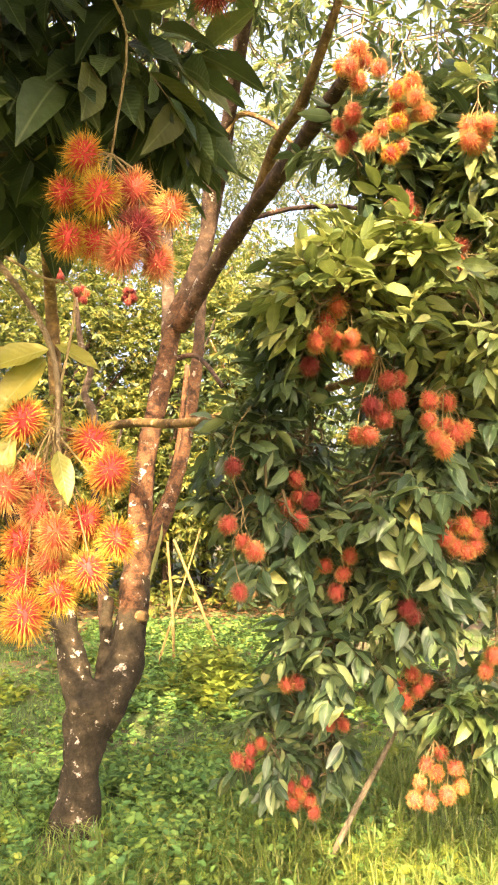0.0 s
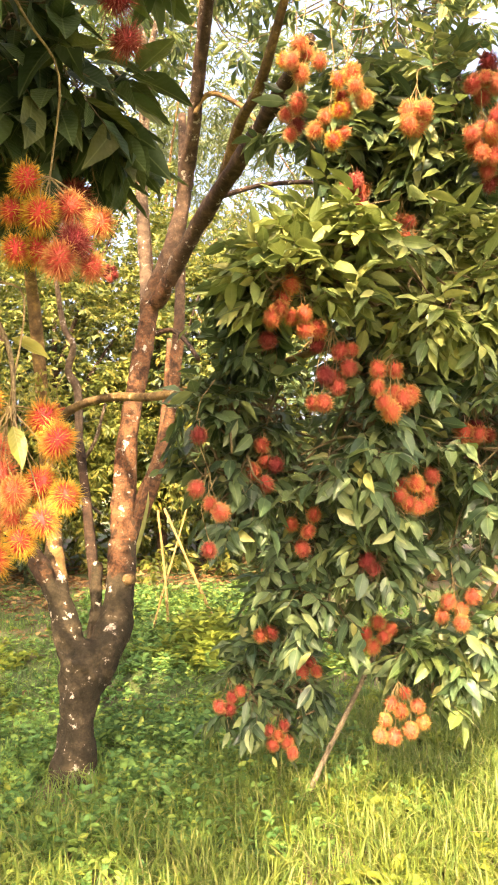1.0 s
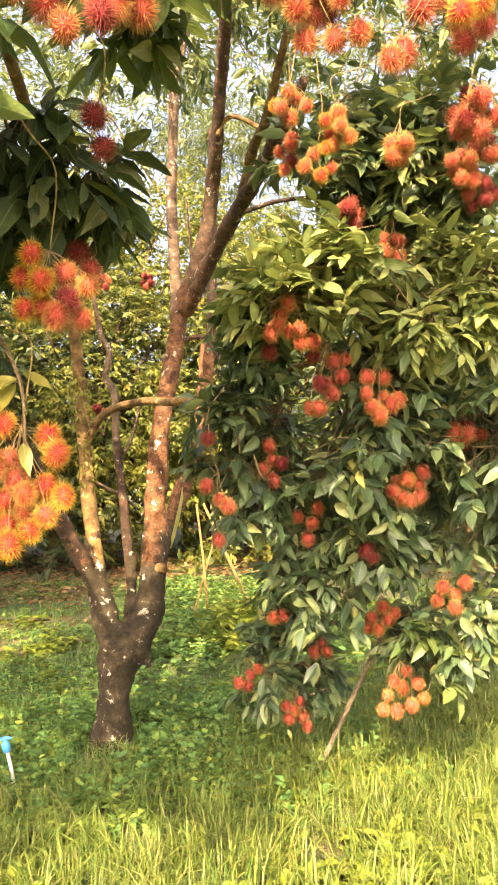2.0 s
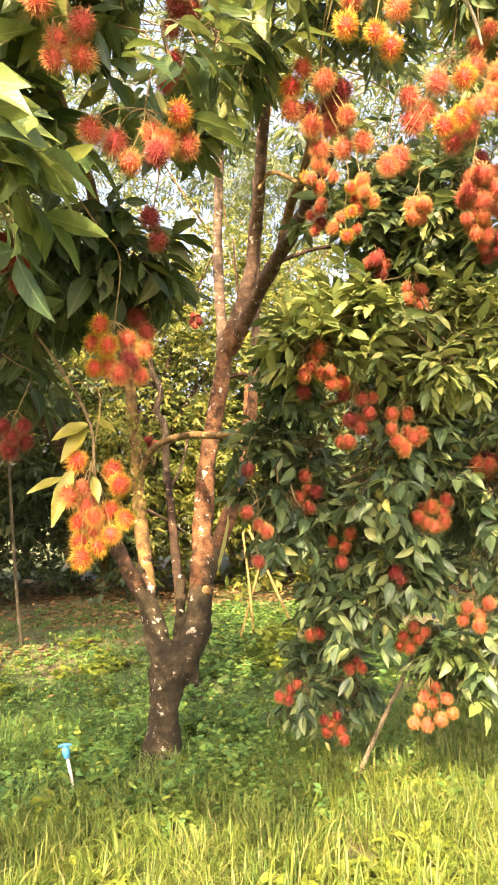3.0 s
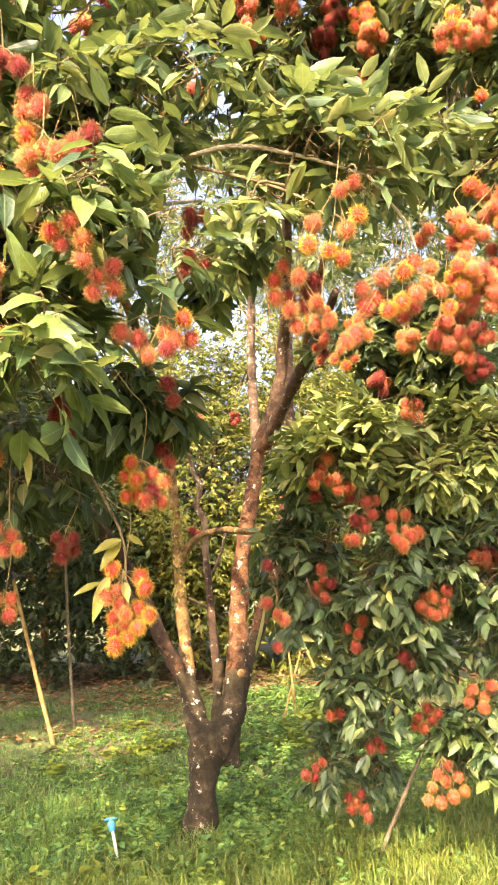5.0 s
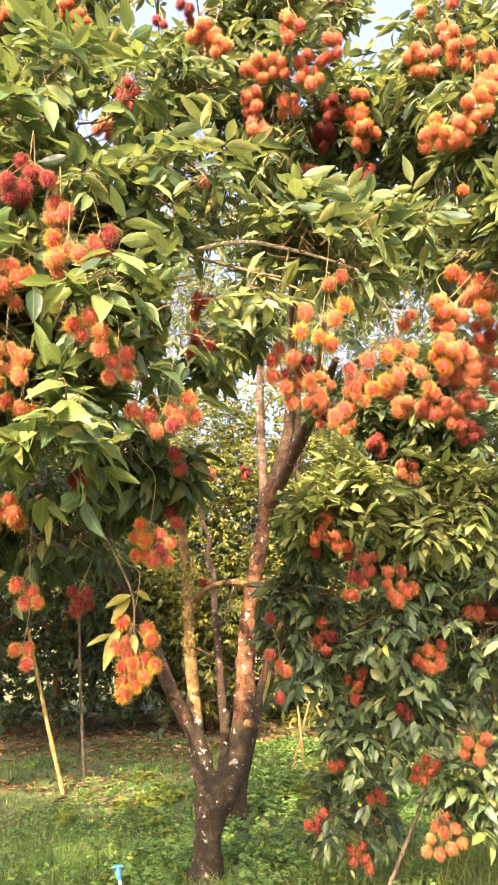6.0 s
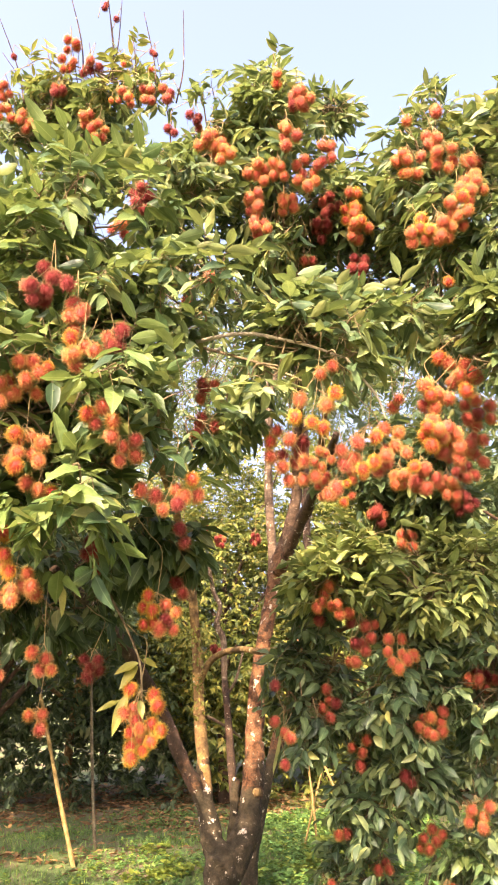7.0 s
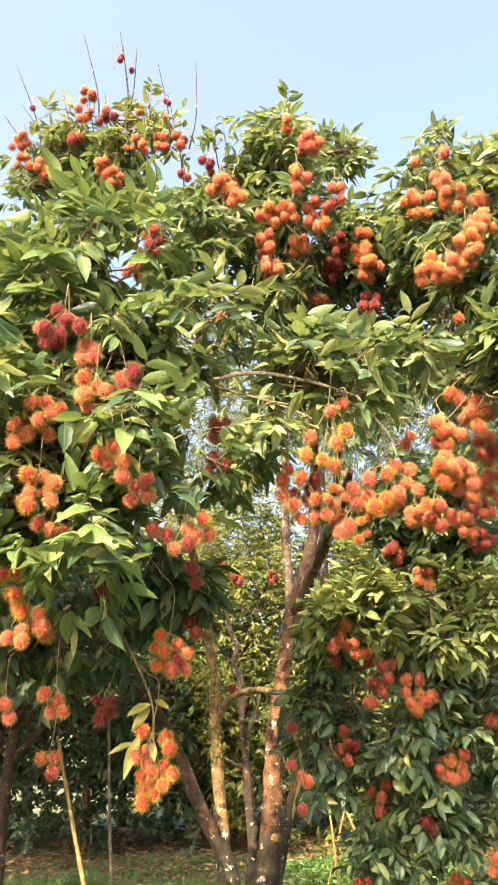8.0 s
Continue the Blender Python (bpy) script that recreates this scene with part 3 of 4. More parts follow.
    (1.52, -1.50, 2.58, 6, 2),
    (1.63, -1.48, 2.68, 6, 2),
    (1.60, -1.45, 2.50, 5, 3),
    (1.57, -2.12, 2.60, 5, 2),
    (1.28, -1.56, 2.64, 4, 1),
    (1.16, -1.20, 2.52, 4, 3),
    (1.31, -2.19, 2.46, 5, 2),
]
TOP_MIDDLE = [
    (0.88, -2.45, 4.32, 6, 2),
    (0.81, -2.42, 4.15, 4, 2),
    (0.64, -2.30, 4.04, 5, 1),
    (0.74, -2.30, 4.05, 4, 1),
    (0.89, -2.30, 4.01, 6, 1),
    (0.99, -2.36, 4.08, 4, 2),
    (0.60, -2.27, 3.91, 5, 1),
    (0.64, -2.24, 3.78, 5, 1),
    (0.77, -2.17, 3.95, 4, 1),
    (1.13, -2.09, 3.82, 7, 1),
    (1.10, -2.09, 3.97, 4, 0),
    (0.99, -1.93, 4.07, 5, 3),
    (0.95, -1.93, 3.93, 4, 3),
    (0.87, -1.93, 3.73, 2, 2),
    (0.76, -1.99, 3.54, 4, 3),
    (1.12, -1.99, 3.63, 5, 3),
    (0.78, -1.93, 3.36, 4, 3),
    (0.77, -2.45, 4.45, 2, 1),
]
TOP_RIGHT = [
    (1.37, -2.38, 3.95, 6, 1),
    (1.52, -2.38, 3.97, 6, 1),
    (1.65, -2.38, 3.91, 4, 1),
    (1.49, -2.38, 4.05, 4, 2),
    (1.52, -2.38, 4.22, 2, 2),
    (1.38, -2.38, 4.19, 1, 1),
    (1.36, -2.50, 3.49, 5, 1),
    (1.45, -2.50, 3.49, 5, 1),
    (1.54, -2.50, 3.59, 6, 1),
    (1.62, -2.50, 3.70, 5, 1),
    (1.48, -2.39, 3.30, 1, 0),
]
TOP_LEFT = [
    (-0.81, -2.15, 4.85, 4, 1),
    (-0.64, -2.15, 4.65, 4, 1),
    (-0.47, -2.15, 4.82, 3, 3),
    (-0.41, -2.15, 5.13, 3, 0),
    (-0.42, -2.15, 5.01, 4, 0),
    (-0.30, -2.15, 4.97, 5, 3),
    (-0.29, -2.15, 4.60, 4, 1),
    (-0.22, -2.15, 4.53, 4, 1),
    (-0.07, -2.15, 4.74, 3, 1),
    (0.04, -2.15, 4.71, 4, 1),
    (0.14, -2.15, 4.71, 3, 3),
    (0.30, -2.15, 4.53, 3, 3),
    (0.42, -2.15, 4.37, 6, 1),
    (0.17, -2.15, 4.48, 2, 3),
    (0.02, -2.15, 4.10, 4, 3),
]
TOP_LEFT_TWIGS = [
    (0.07, -2.15, 5.00, 2, 3),
    (0.06, -2.15, 4.90, 1, 1),
    (-0.22, -2.15, 5.38, 2, 3),
    (-0.15, -2.15, 5.29, 1, 3),
    (-0.10, -2.15, 4.96, 1, 1),
    (-0.75, -2.15, 5.10, 1, 3),
    (-0.14, -2.15, 4.72, 2, 0),
    (-0.77, -2.15, 4.69, 3, 1),
    (0.08, -2.38, 3.89, 5, 3),
    (-0.02, -2.38, 3.75, 3, 1),
    (0.42, -2.44, 4.13, 4, 1),
    (0.48, -2.44, 4.06, 4, 1),
    (0.41, -2.38, 3.43, 1, 1),
    (0.30, -2.38, 3.31, 1, 1),
]
SKIRT = [
    (1.32, -1.29, 2.36, 4, 1),
    (0.57, -1.41, 1.62, 1, 2),
    (0.60, -1.34, 1.24, 1, 2),
    (0.81, -1.36, 1.94, 1, 3),
    (1.22, -1.12, 1.13, 2, 3),
    (1.61, -1.19, 1.64, 3, 2),
    (0.86, -0.81, 0.83, 2, 2),
    (1.71, -1.06, 1.63, 2, 2),
    (1.69, -0.94, 1.62, 3, 1),
]

# ---------------------------------------------------------------- the rambutan tree
tree = thing("rambutan_tree", (0, 0, 0), "old rambutan tree, forked mottled trunk, drooping boughs laden with ripe fruit", "tree")


def limb(name, rows, mat, label="", sides=12, rough=0.05, seed=1, parent=None):
    thick = rows[0][3] > 0.04
    return mesh_part(name, *tube(rows, sides * 2 if thick else sides, 12 if thick else 6, rough, seed), mat, parent or tree, label)


# trunk and its stems: x, y, z, radius
fork = [[(0.01, -0.025, -0.08, 0.135), (0.025, -0.013, 0.06, 0.108), (0.04, 0, 0.25, 0.09), (0.05, 0.02, 0.42, 0.098), (0.075, 0.05, 0.53, 0.125), (0.085, 0.06, 0.6, 0.095), (0.09, 0.07, 0.65, 0.05)],
    [(0.09, 0.04, 0.42, 0.08), (0.15, 0.08, 0.54, 0.09), (0.208, 0.13, 0.66, 0.09), (0.248, 0.2, 0.82, 0.082), (0.262, 0.3, 1.05, 0.073), (0.268, 0.38, 1.24, 0.068)],
    [(0.05, 0.03, 0.42, 0.07), (0.005, 0.08, 0.62, 0.076), (-0.05, 0.16, 0.82, 0.06), (-0.085, 0.25, 1.0, 0.05), (-0.1, 0.3, 1.14, 0.045)],
    [(-0.02, 0.1, 0.7, 0.045), (-0.07, 0.13, 0.84, 0.048), (-0.13, 0.14, 0.985, 0.046), (-0.2, 0.12, 1.11, 0.044)],
    [(0.1, 0.15, 0.55, 0.04), (0.12, 0.25, 0.775, 0.034), (0.12, 0.38, 1.0, 0.032)]]
store = ([], [])
for i, rows in enumerate(fork):
    gather(store, tube(rows, 28, 10, 0.06, 3 + i))
trunk = mesh_part("trunk", *store, mat_bark_stem, tree, "dark mottled forked trunk with pale lichen patches")
grown = trunk.modifiers.new("grown together", "REMESH")
grown.mode, grown.voxel_size, grown.use_smooth_shade = "VOXEL", 0.011, True
eased = trunk.modifiers.new("eased", "SMOOTH")
eased.factor, eased.iterations = 0.5, 7
lumps = bpy.data.textures.new("bark lumps", "CLOUDS")
lumps.noise_scale, lumps.noise_depth = 0.07, 3
gnarl = trunk.modifiers.new("gnarled", "DISPLACE")
gnarl.texture, gnarl.strength, gnarl.mid_level = lumps, 0.022, 0.5
limb("stem", [(0.264, 0.33, 1.12, 0.069), (0.266, 0.39, 1.3, 0.064), (0.309, 0.48, 1.775, 0.057), (0.388, 0.62, 2.19, 0.054), (0.44, 0.66, 2.5, 0.054), (0.535, 0.62, 2.74, 0.047), (0.61, 0.62, 2.97, 0.046), (0.655, 0.58, 3.2, 0.043), (0.7, 0.2, 3.52, 0.038), (0.73, -0.2, 3.82, 0.033), (0.787, -1.125, 4.312, 0.019)], mat_bark_stem, "reddish peeling stem, dark further up", 14, 0.07, 5)
limb("stem", [(0.425, 0.72, 2.46, 0.045), (0.412, 0.8, 2.7, 0.039), (0.395, 0.85, 3.2, 0.035), (0.42, 0.8, 3.75, 0.033), (0.43, 0.75, 4.05, 0.028), (0.36, 0.6, 4.3, 0.02), (0.28, -0.3, 4.5, 0.015)], mat_bark_grey, "slender grey-brown stem", 10, 0.05, 6)
limb("stem", [(0.43, 0.75, 3.98, 0.02), (0.52, 0.7, 4.3, 0.018), (0.56, 0.5, 4.5, 0.015)], mat_bark_grey, "", 9, 0.05, 26)
limb("stem", [(0.47, 0.62, 2.48, 0.045), (0.543, 0.5, 2.588, 0.046), (0.601, 0.4, 2.69, 0.046), (0.69, 0.2, 2.812, 0.045), (0.768, -0.05, 2.887, 0.043), (0.864, -0.55, 2.931, 0.037), (0.899, -0.95, 2.914, 0.031), (0.96, -1.45, 2.93, 0.018)], mat_bark_stem, "dark slanting limb", 10, 0.06, 8)
limb("stem", [(0.785, -0.05, 2.9, 0.03), (0.834, -0.4, 3.053, 0.028), (0.851, -0.6, 3.071, 0.026), (0.873, -0.9, 3.042, 0.022), (0.92, -1.3, 3.2, 0.014)], mat_bark_pale, "tan side branch of the slanting limb", 9, 0.06, 34)
limb("limb", [(0.69, 0.22, 3.44, 0.014), (0.73, 0.18, 3.51, 0.015), (0.8, 0.12, 3.51, 0.014), (0.92, 0.02, 3.4, 0.013), (0.99, -0.05, 3.29, 0.01)], mat_bark_pale, "", 8, 0.05, 27)
limb("stem", [(-0.07, 0.22, 0.93, 0.048), (-0.1, 0.3, 1.14, 0.044), (-0.143, 0.4, 1.48, 0.042), (-0.17, 0.5, 1.85, 0.04), (-0.185, 0.5, 2.05, 0.037), (-0.2, 0.25, 2.562, 0.03), (-0.125, -1, 2.938, 0.025), (0, -2.5, 2.875, 0.015)], mat_bark_pale, "pale lichen-covered stem", 12, 0.06, 9)
limb("stem", [(-0.11, 0.14, 0.94, 0.046), (-0.19, 0.125, 1.1, 0.046), (-0.25, 0.08, 1.24, 0.044), (-0.36, 0.0, 1.53, 0.042), (-0.5, -0.75, 2, 0.037), (-0.312, -2.25, 2.125, 0.020)], mat_bark, "dark side stem", 12, 0.08, 10)
limb("limb", [(-0.155, 0.46, 1.64, 0.025), (-0.07, 0.4, 1.787, 0.025), (0.062, 0.225, 1.856, 0.024), (0.25, -0.125, 1.863, 0.021), (0.45, -0.562, 1.825, 0.019), (0.775, -0.875, 1.875, 0.016), (1.188, -1, 2, 0.013)], mat_bark_pale, "bent grey branch", 9, 0.05, 11)
limb("limb", [(0.4, 0.65, 2.288, 0.015), (0.55, 0.625, 2.325, 0.015), (0.625, 0.5, 2.25, 0.014), (0.688, 0.25, 2.1, 0.013)], mat_bark, "", 8, 0.05, 12)
limb("limb", [(0.12, 0.3, 0.8, 0.03), (0.07, 0.5, 1.2, 0.028), (0.01, 0.7, 1.66, 0.025)], mat_bark, "dark crooked stem behind the fork", 9, 0.06, 13)
limb("limb", [(0.017, 0.67, 1.58, 0.027), (0.004, 0.72, 1.72, 0.026), (-0.004, 0.75, 1.98, 0.025), (-0.056, 0.75, 2.1, 0.022), (-0.027, 0.75, 2.25, 0.021), (-0.08, 0.75, 2.37, 0.018), (-0.12, 0.7, 2.65, 0.012)], mat_bark_grey, "crooked grey upper stem", 9, 0.06, 33)
limb("limb", [(0.02, 0.68, 1.55, 0.012), (0.1, 0.7, 1.68, 0.011), (0.16, 0.72, 1.9, 0.008)], mat_bark_grey, "", 7, 0.06, 28)
limb("limb", [(-0.09, 0.42, 1.42, 0.014), (0.02, 0.6, 1.34, 0.011), (0.12, 0.8, 1.24, 0.008)], mat_bark_grey, "", 7, 0.06, 29)
limb("limb", [(0.2, -0.6, 3.9, 0.0115), (0.1, -1.75, 3.3, 0.011), (0.26, -2.6, 2.96, 0.0095), (0.515, -2.85, 2.89, 0.0085), (0.637, -2.86, 2.886, 0.0078), (0.749, -2.86, 2.857, 0.0068), (0.868, -2.86, 2.815, 0.0056), (0.99, -2.88, 2.75, 0.004)], mat_bare, "pale bare branch over the fruit", 7, 0.04, 14)
limb("limb", [(0.45, -2.8, 2.87, 0.006), (0.6, -2.86, 2.79, 0.0055), (0.713, -2.88, 2.735, 0.005), (0.838, -2.9, 2.655, 0.004), (0.93, -2.92, 2.58, 0.003)], mat_twig, "", 6, 0.04, 17)
limb("limb", [(0.99, -2.88, 2.75, 0.005), (1.04, -2.9, 2.66, 0.0045), (1.09, -2.9, 2.58, 0.004), (1.11, -2.9, 2.5, 0.003)], mat_bare, "", 6, 0.04, 18)
limb("limb", [(0.77, 0.0, 2.9, 0.014), (1.05, 0.05, 3.0, 0.012), (1.35, -0.2, 2.9, 0.01), (1.5, -0.6, 2.5, 0.008), (1.5, -0.9, 1.9, 0.007)], mat_bark, "", 7, 0.05, 15)
# flaking bark and small climbing leaves on the pale stem
rows = []
rng = np.random.RandomState(71)
for _ in range(190):
    f = rng.rand() ** 0.8
    a = rng.uniform(-3.1, 0.3)
    c = np.array((-0.128 - 0.055 * f, 0.36 + 0.14 * f, 1.34 + 0.72 * f))
    out = np.array((math.cos(a), math.sin(a), 0.0))
    way = out * 0.6 + (rng.uniform(-0.4, 0.4), 0, rng.uniform(-1.0, 0.9))
    rows.append((c + out * 0.041, way, out + rng.normal(size=3) * 0.3, rng.uniform(0.02, 0.042), rng.uniform(0.4, 0.65), rng.uniform(0, 0.4)))
leaves_mesh("climbing_leaves", LEAF_LOW, stacked(rows), mat_leaf_yellow, tree, "small yellow climbing leaves on the pale stem")
# a stub where a branch was sawn off
limb("knot", [(0.265, 0.22, 0.915, 0.034), (0.3, 0.165, 0.93, 0.031), (0.318, 0.146, 0.932, 0.026)], mat_bark_pale, "pale sawn-off knot", 10, 0.04, 16)



def clear_of_fruit(parts, gap=0.052, front=0.7):
    """Which leaves to keep: those that would lie in a bunch, or just before it on the side of the open lane, are left out, as bunches hang out of the bough."""
    base, way, normal, length, width, droop = parts
    tip = base + unit(way) * length[:, None]
    keep = np.ones(len(tip), bool)
    for p, part_way in [(p, f) for p in fruit_at for f in (0.15, 0.5, 0.85)]:
        out = unit(np.array((0.22 * (0.7 - p[0]), -1.0, -0.29 * (p[2] - 1.6))))
        d = base + (tip - base) * part_way - p
        along = d @ out
        off = np.linalg.norm(d - along[:, None] * out, axis=1)
        keep &= ~((np.linalg.norm(d, axis=1) < gap) | ((off < gap) & (along > 0) & (along < front)))
    return keep


# boughs: centre, half sizes, shoots, lift of the shoots
FRONT_BOUGHS = [
    (-0.19, -2.80, 3.33, 0.50, 0.33, 0.42, 78, 0.30),
    (-0.02, -3.05, 2.55, 0.44, 0.30, 0.38, 104, 0.20),
    (0.12, -3.3, 2.2, 0.17, 0.07, 0.09, 12, 0.15),
    (0.06, -3.26, 2.12, 0.16, 0.06, 0.06, 9, -0.05),
    (0.43, -2.2, 2.72, 0.1, 0.1, 0.08, 5, -0.3),
    (-0.38, -2.1, 2.08, 0.4, 0.40, 0.3, 32, -0.15),
    (0.12, -2.5, 2.18, 0.19, 0.25, 0.11, 18, -0.20),
    (0.3, -2.5, 2.2, 0.06, 0.1, 0.06, 4, -0.4),
    (0.84, -2.88, 2.84, 0.33, 0.2, 0.18, 29, 0.30),
    (1.52, -2.62, 2.92, 0.2, 0.2, 0.17, 38, 0.30),
    (1.58, -1.35, 2.75, 0.25, 0.22, 0.26, 26, -0.10),
    (1.3, -0.95, 2.98, 0.4, 0.25, 0.26, 28, 0.0),
]
# Backing leaves in the dark green, which puts shade behind the fruit.
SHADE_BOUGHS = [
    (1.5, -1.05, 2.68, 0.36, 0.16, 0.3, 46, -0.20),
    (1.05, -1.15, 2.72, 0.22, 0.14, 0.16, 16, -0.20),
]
TOP_BOUGHS = [
    (0.78, -2.00, 4.2, 0.3, 0.40, 0.8, 105, 0.40),
    (1.58, -2.05, 3.87, 0.30, 0.40, 0.80, 110, 0.40),
    (-0.52, -1.80, 4.06, 0.62, 0.40, 0.36, 38, 0.30),
    (0.36, -2.10, 4.45, 0.18, 0.30, 0.43, 40, 0.50),
    (0.40, -1.70, 3.92, 0.42, 0.40, 0.42, 24, 0.30),
    (1.13, -1.60, 3.73, 0.28, 0.40, 0.41, 32, 0.20),
    (0.25, 0.5, 4.5, 1.3, 1.1, 0.6, 60, 0.40),
    (-1.3, -0.3, 3.7, 0.9, 1.0, 0.7, 90, 0.30),
    (1.7, 0.1, 4.1, 0.9, 0.9, 0.6, 60, 0.30),
    (-1.1, -1.6, 3.3, 0.6, 0.8, 0.7, 60, 0.30),
]
FILL_BOUGHS = [
    (0.46, -2.85, 3.04, 0.21, 0.20, 0.25, 12, 0.10),
    (0.80, -2.80, 2.95, 0.23, 0.12, 0.14, 8, 0.20),
    (1.2, -2.52, 3.12, 0.15, 0.12, 0.12, 12, 0.10),
    (1.11, -1.70, 4.21, 0.17, 0.30, 0.33, 26, 0.10),
    (-0.4, -1.95, 4.62, 0.5, 0.25, 0.24, 50, 0.60),
    (0.23, -2.20, 4.02, 0.29, 0.30, 0.37, 34, 0.20),
    (1.80, -2.30, 3.82, 0.16, 0.30, 0.50, 40, 0.30),
    (0.13, -2.95, 2.97, 0.24, 0.20, 0.19, 32, 0.20),
    # The next bough hangs out of view, added for its shadow on the grass.
    (-0.9, -3.15, 2.6, 0.48, 0.75, 0.6, 90, 0.20),
    (0.34, -3.0, 2.52, 0.15, 0.15, 0.14, 16, 0.10),
    (0.52, -2.75, 2.72, 0.12, 0.2, 0.16, 8, -0.10),
    (-0.38, -2.02, 4.82, 0.5, 0.14, 0.18, 40, 0.60),
]
SKIRT_BOUGHS = [
    (1.14, -1.1, 1.66, 0.34, 0.36, 0.4, 95, -0.15),
    (0.68, -1.20, 1.55, 0.17, 0.22, 0.25, 34, -0.25),
    (0.88, -1.0, 1.78, 0.17, 0.16, 0.16, 28, -0.20),
    (1.77, -1.00, 1.65, 0.28, 0.45, 0.59, 95, -0.10),
    (1.15, -0.85, 1.04, 0.31, 0.35, 0.36, 75, -0.30),
    (0.95, -0.50, 0.52, 0.25, 0.22, 0.28, 36, -0.30),
    (1.7, -0.75, 0.8, 0.32, 0.33, 0.3, 42, -0.25),
    (0.82, -1.10, 2.07, 0.13, 0.20, 0.2, 20, 0.00),
]
def nearest_bough(p):
    """The heart of the bough that carries a bunch at p."""
    best = min(FRONT_BOUGHS + TOP_BOUGHS + FILL_BOUGHS + SKIRT_BOUGHS, key=lambda r: sum(((p[k] - r[k]) / (r[3 + k] + 0.1)) ** 2 for k in range(3)))
    return np.array(best[:3])


for group, near in ((FRONT_LEFT, True), (LOW_LEFT, True), (MID_FRONT, True), (RIGHT_FRONT, False), (TOP_MIDDLE, False), (TOP_RIGHT, False), (TOP_LEFT, False), (TOP_LEFT_TWIGS, False), (SKIRT, False)):
    for row in group:
        fruit_cluster(tree, *row, near, nearest_bough(row[:3]))
OPEN_NEAR = (HANGING_RED, HANGING_YELLOW, LEFT_HIGH, LEFT_MIDDLE, LEFT_LOW, MIDDLE_LEFT, MIDDLE_HIGH, MIDDLE_RIGHT)
OPEN_FAR = (SKIRT_TOP, SKIRT_CENTRE, SKIRT_ROUND, SKIRT_RIGHT, SKIRT_LEFT, SKIRT_LOWER, SKIRT_PAIR, LOW_MIDDLE, LOW_LEFT_PAIR, LOW_UPPER, LOW_RIGHT_HIGH, LOW_RIGHT, LOW_FAR_RIGHT)
for i, fruits in enumerate(OPEN_NEAR + OPEN_FAR):
    spots = [np.array(row[:3]) for row in fruits]
    centre = np.mean(spots, axis=0)
    hang_bunch(tree, centre, max(np.abs(p - centre)[2] for p in spots), spots, [row[3] for row in fruits], i < len(OPEN_NEAR), nearest_bough(centre), np.random.RandomState(400 + i))
# the leaves also leave the bare branch in the open
fruit_at = np.array(all_fruit + [np.array((0.5 + 0.46 * k / 7, -2.86, 2.892 - 0.12 * (k / 7) ** 2)) for k in range(8)])

SINGLE_LEAVES = 0


def bough(name, blob, mat, seed, size, label, single=False, leaves=5, pairs=3, sag=0.35, slim=1.0, shape=None):
    """Twigs and leaves of one bough. With single, the foremost leaves become pieces of their own."""
    global SINGLE_LEAVES
    rng = np.random.RandomState(seed)
    rows, shoots, twigs = [], [], ([], [])
    heart = np.array(blob[:3])
    for p, axis in blob_shoots(rng, blob):
        got, lines = shoot(rng, p, axis, leaves, pairs, size, sag)
        shoots.append((len(rows), len(rows) + len(got), p, axis, lines))
        rows += got
    keep = clear_of_fruit(stacked(rows))
    for first, last, p, axis, lines in shoots:
        if keep[first:last].mean() < 0.6:
            keep[first:last] &= rng.rand(last - first) < 0.5
            continue
        root = heart + (p - heart) * rng.uniform(0.3, 0.6) + rng.normal(size=3) * 0.04
        mid = (root + p) / 2 - axis * 0.04 + rng.normal(size=3) * 0.025
        gather(twigs, tube([(*root, 0.005), (*mid, 0.004), (*p, 0.0022)], 4, 3, cap=False))
        for a, b_ in lines:
            gather(twigs, tube([(*a, 0.0016), (*b_, 0.0009)], 3, 1, cap=False))
    parts = [a[keep] for a in stacked(rows)]
    parts[4] = parts[4] * slim
    wood = mesh_part("brushwood", *twigs, mat_twig, tree, kind="stuff")
    if single:
        front = np.nonzero(parts[0][:, 1] < -3.0)[0][: 300 - SINGLE_LEAVES]
        SINGLE_LEAVES += len(front)
        for i in front:
            base, way, normal, length, width, droop = (a[i] for a in parts)
            x = unit(way)
            y = unit(np.cross(normal, x))
            z = np.cross(x, y)
            ob = new("leaf", LEAF_DATA[int(droop * 10) % 3])
            ob.parent = wood
            m = np.eye(4)
            m[:3, 0], m[:3, 1], m[:3, 2], m[:3, 3] = x * length, y * width, z * length, base
            ob.matrix_basis = Matrix(m.tolist())
        keep = np.ones(len(parts[0]), bool)
        keep[front] = False
        parts = tuple(a[keep] for a in parts)
    leaves_mesh(name, shape or LEAF, parts, mat, tree, label)


def leaf_data(droop):
    v = LEAF[0].copy()
    v[:, 2] = v[:, 2] * 0.4 - droop * v[:, 0] ** 2
    ob = mesh_part("leaf", v, LEAF[1], mat_leaf_one)
    me = ob.data
    for key, values in zip(("side", "length"), leaf_sides(LEAF)):
        me.attributes.new(key, "FLOAT", "POINT").data.foreach_set("value", values)
    bpy.data.objects.remove(ob)
    return me


LEAF_DATA = [leaf_data(d) for d in (0.05, 0.15, 0.25)]
# Low inner boughs take the deep leaf, so their shade is in the colour.
for i, blob in enumerate(FRONT_BOUGHS):
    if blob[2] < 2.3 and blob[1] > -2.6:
        bough("foliage", blob, mat_leaf_shade, 100 + i, 0.1, "leaves under the bough, coloured dark for the shade there", sag=1.2, slim=1.1)
    else:
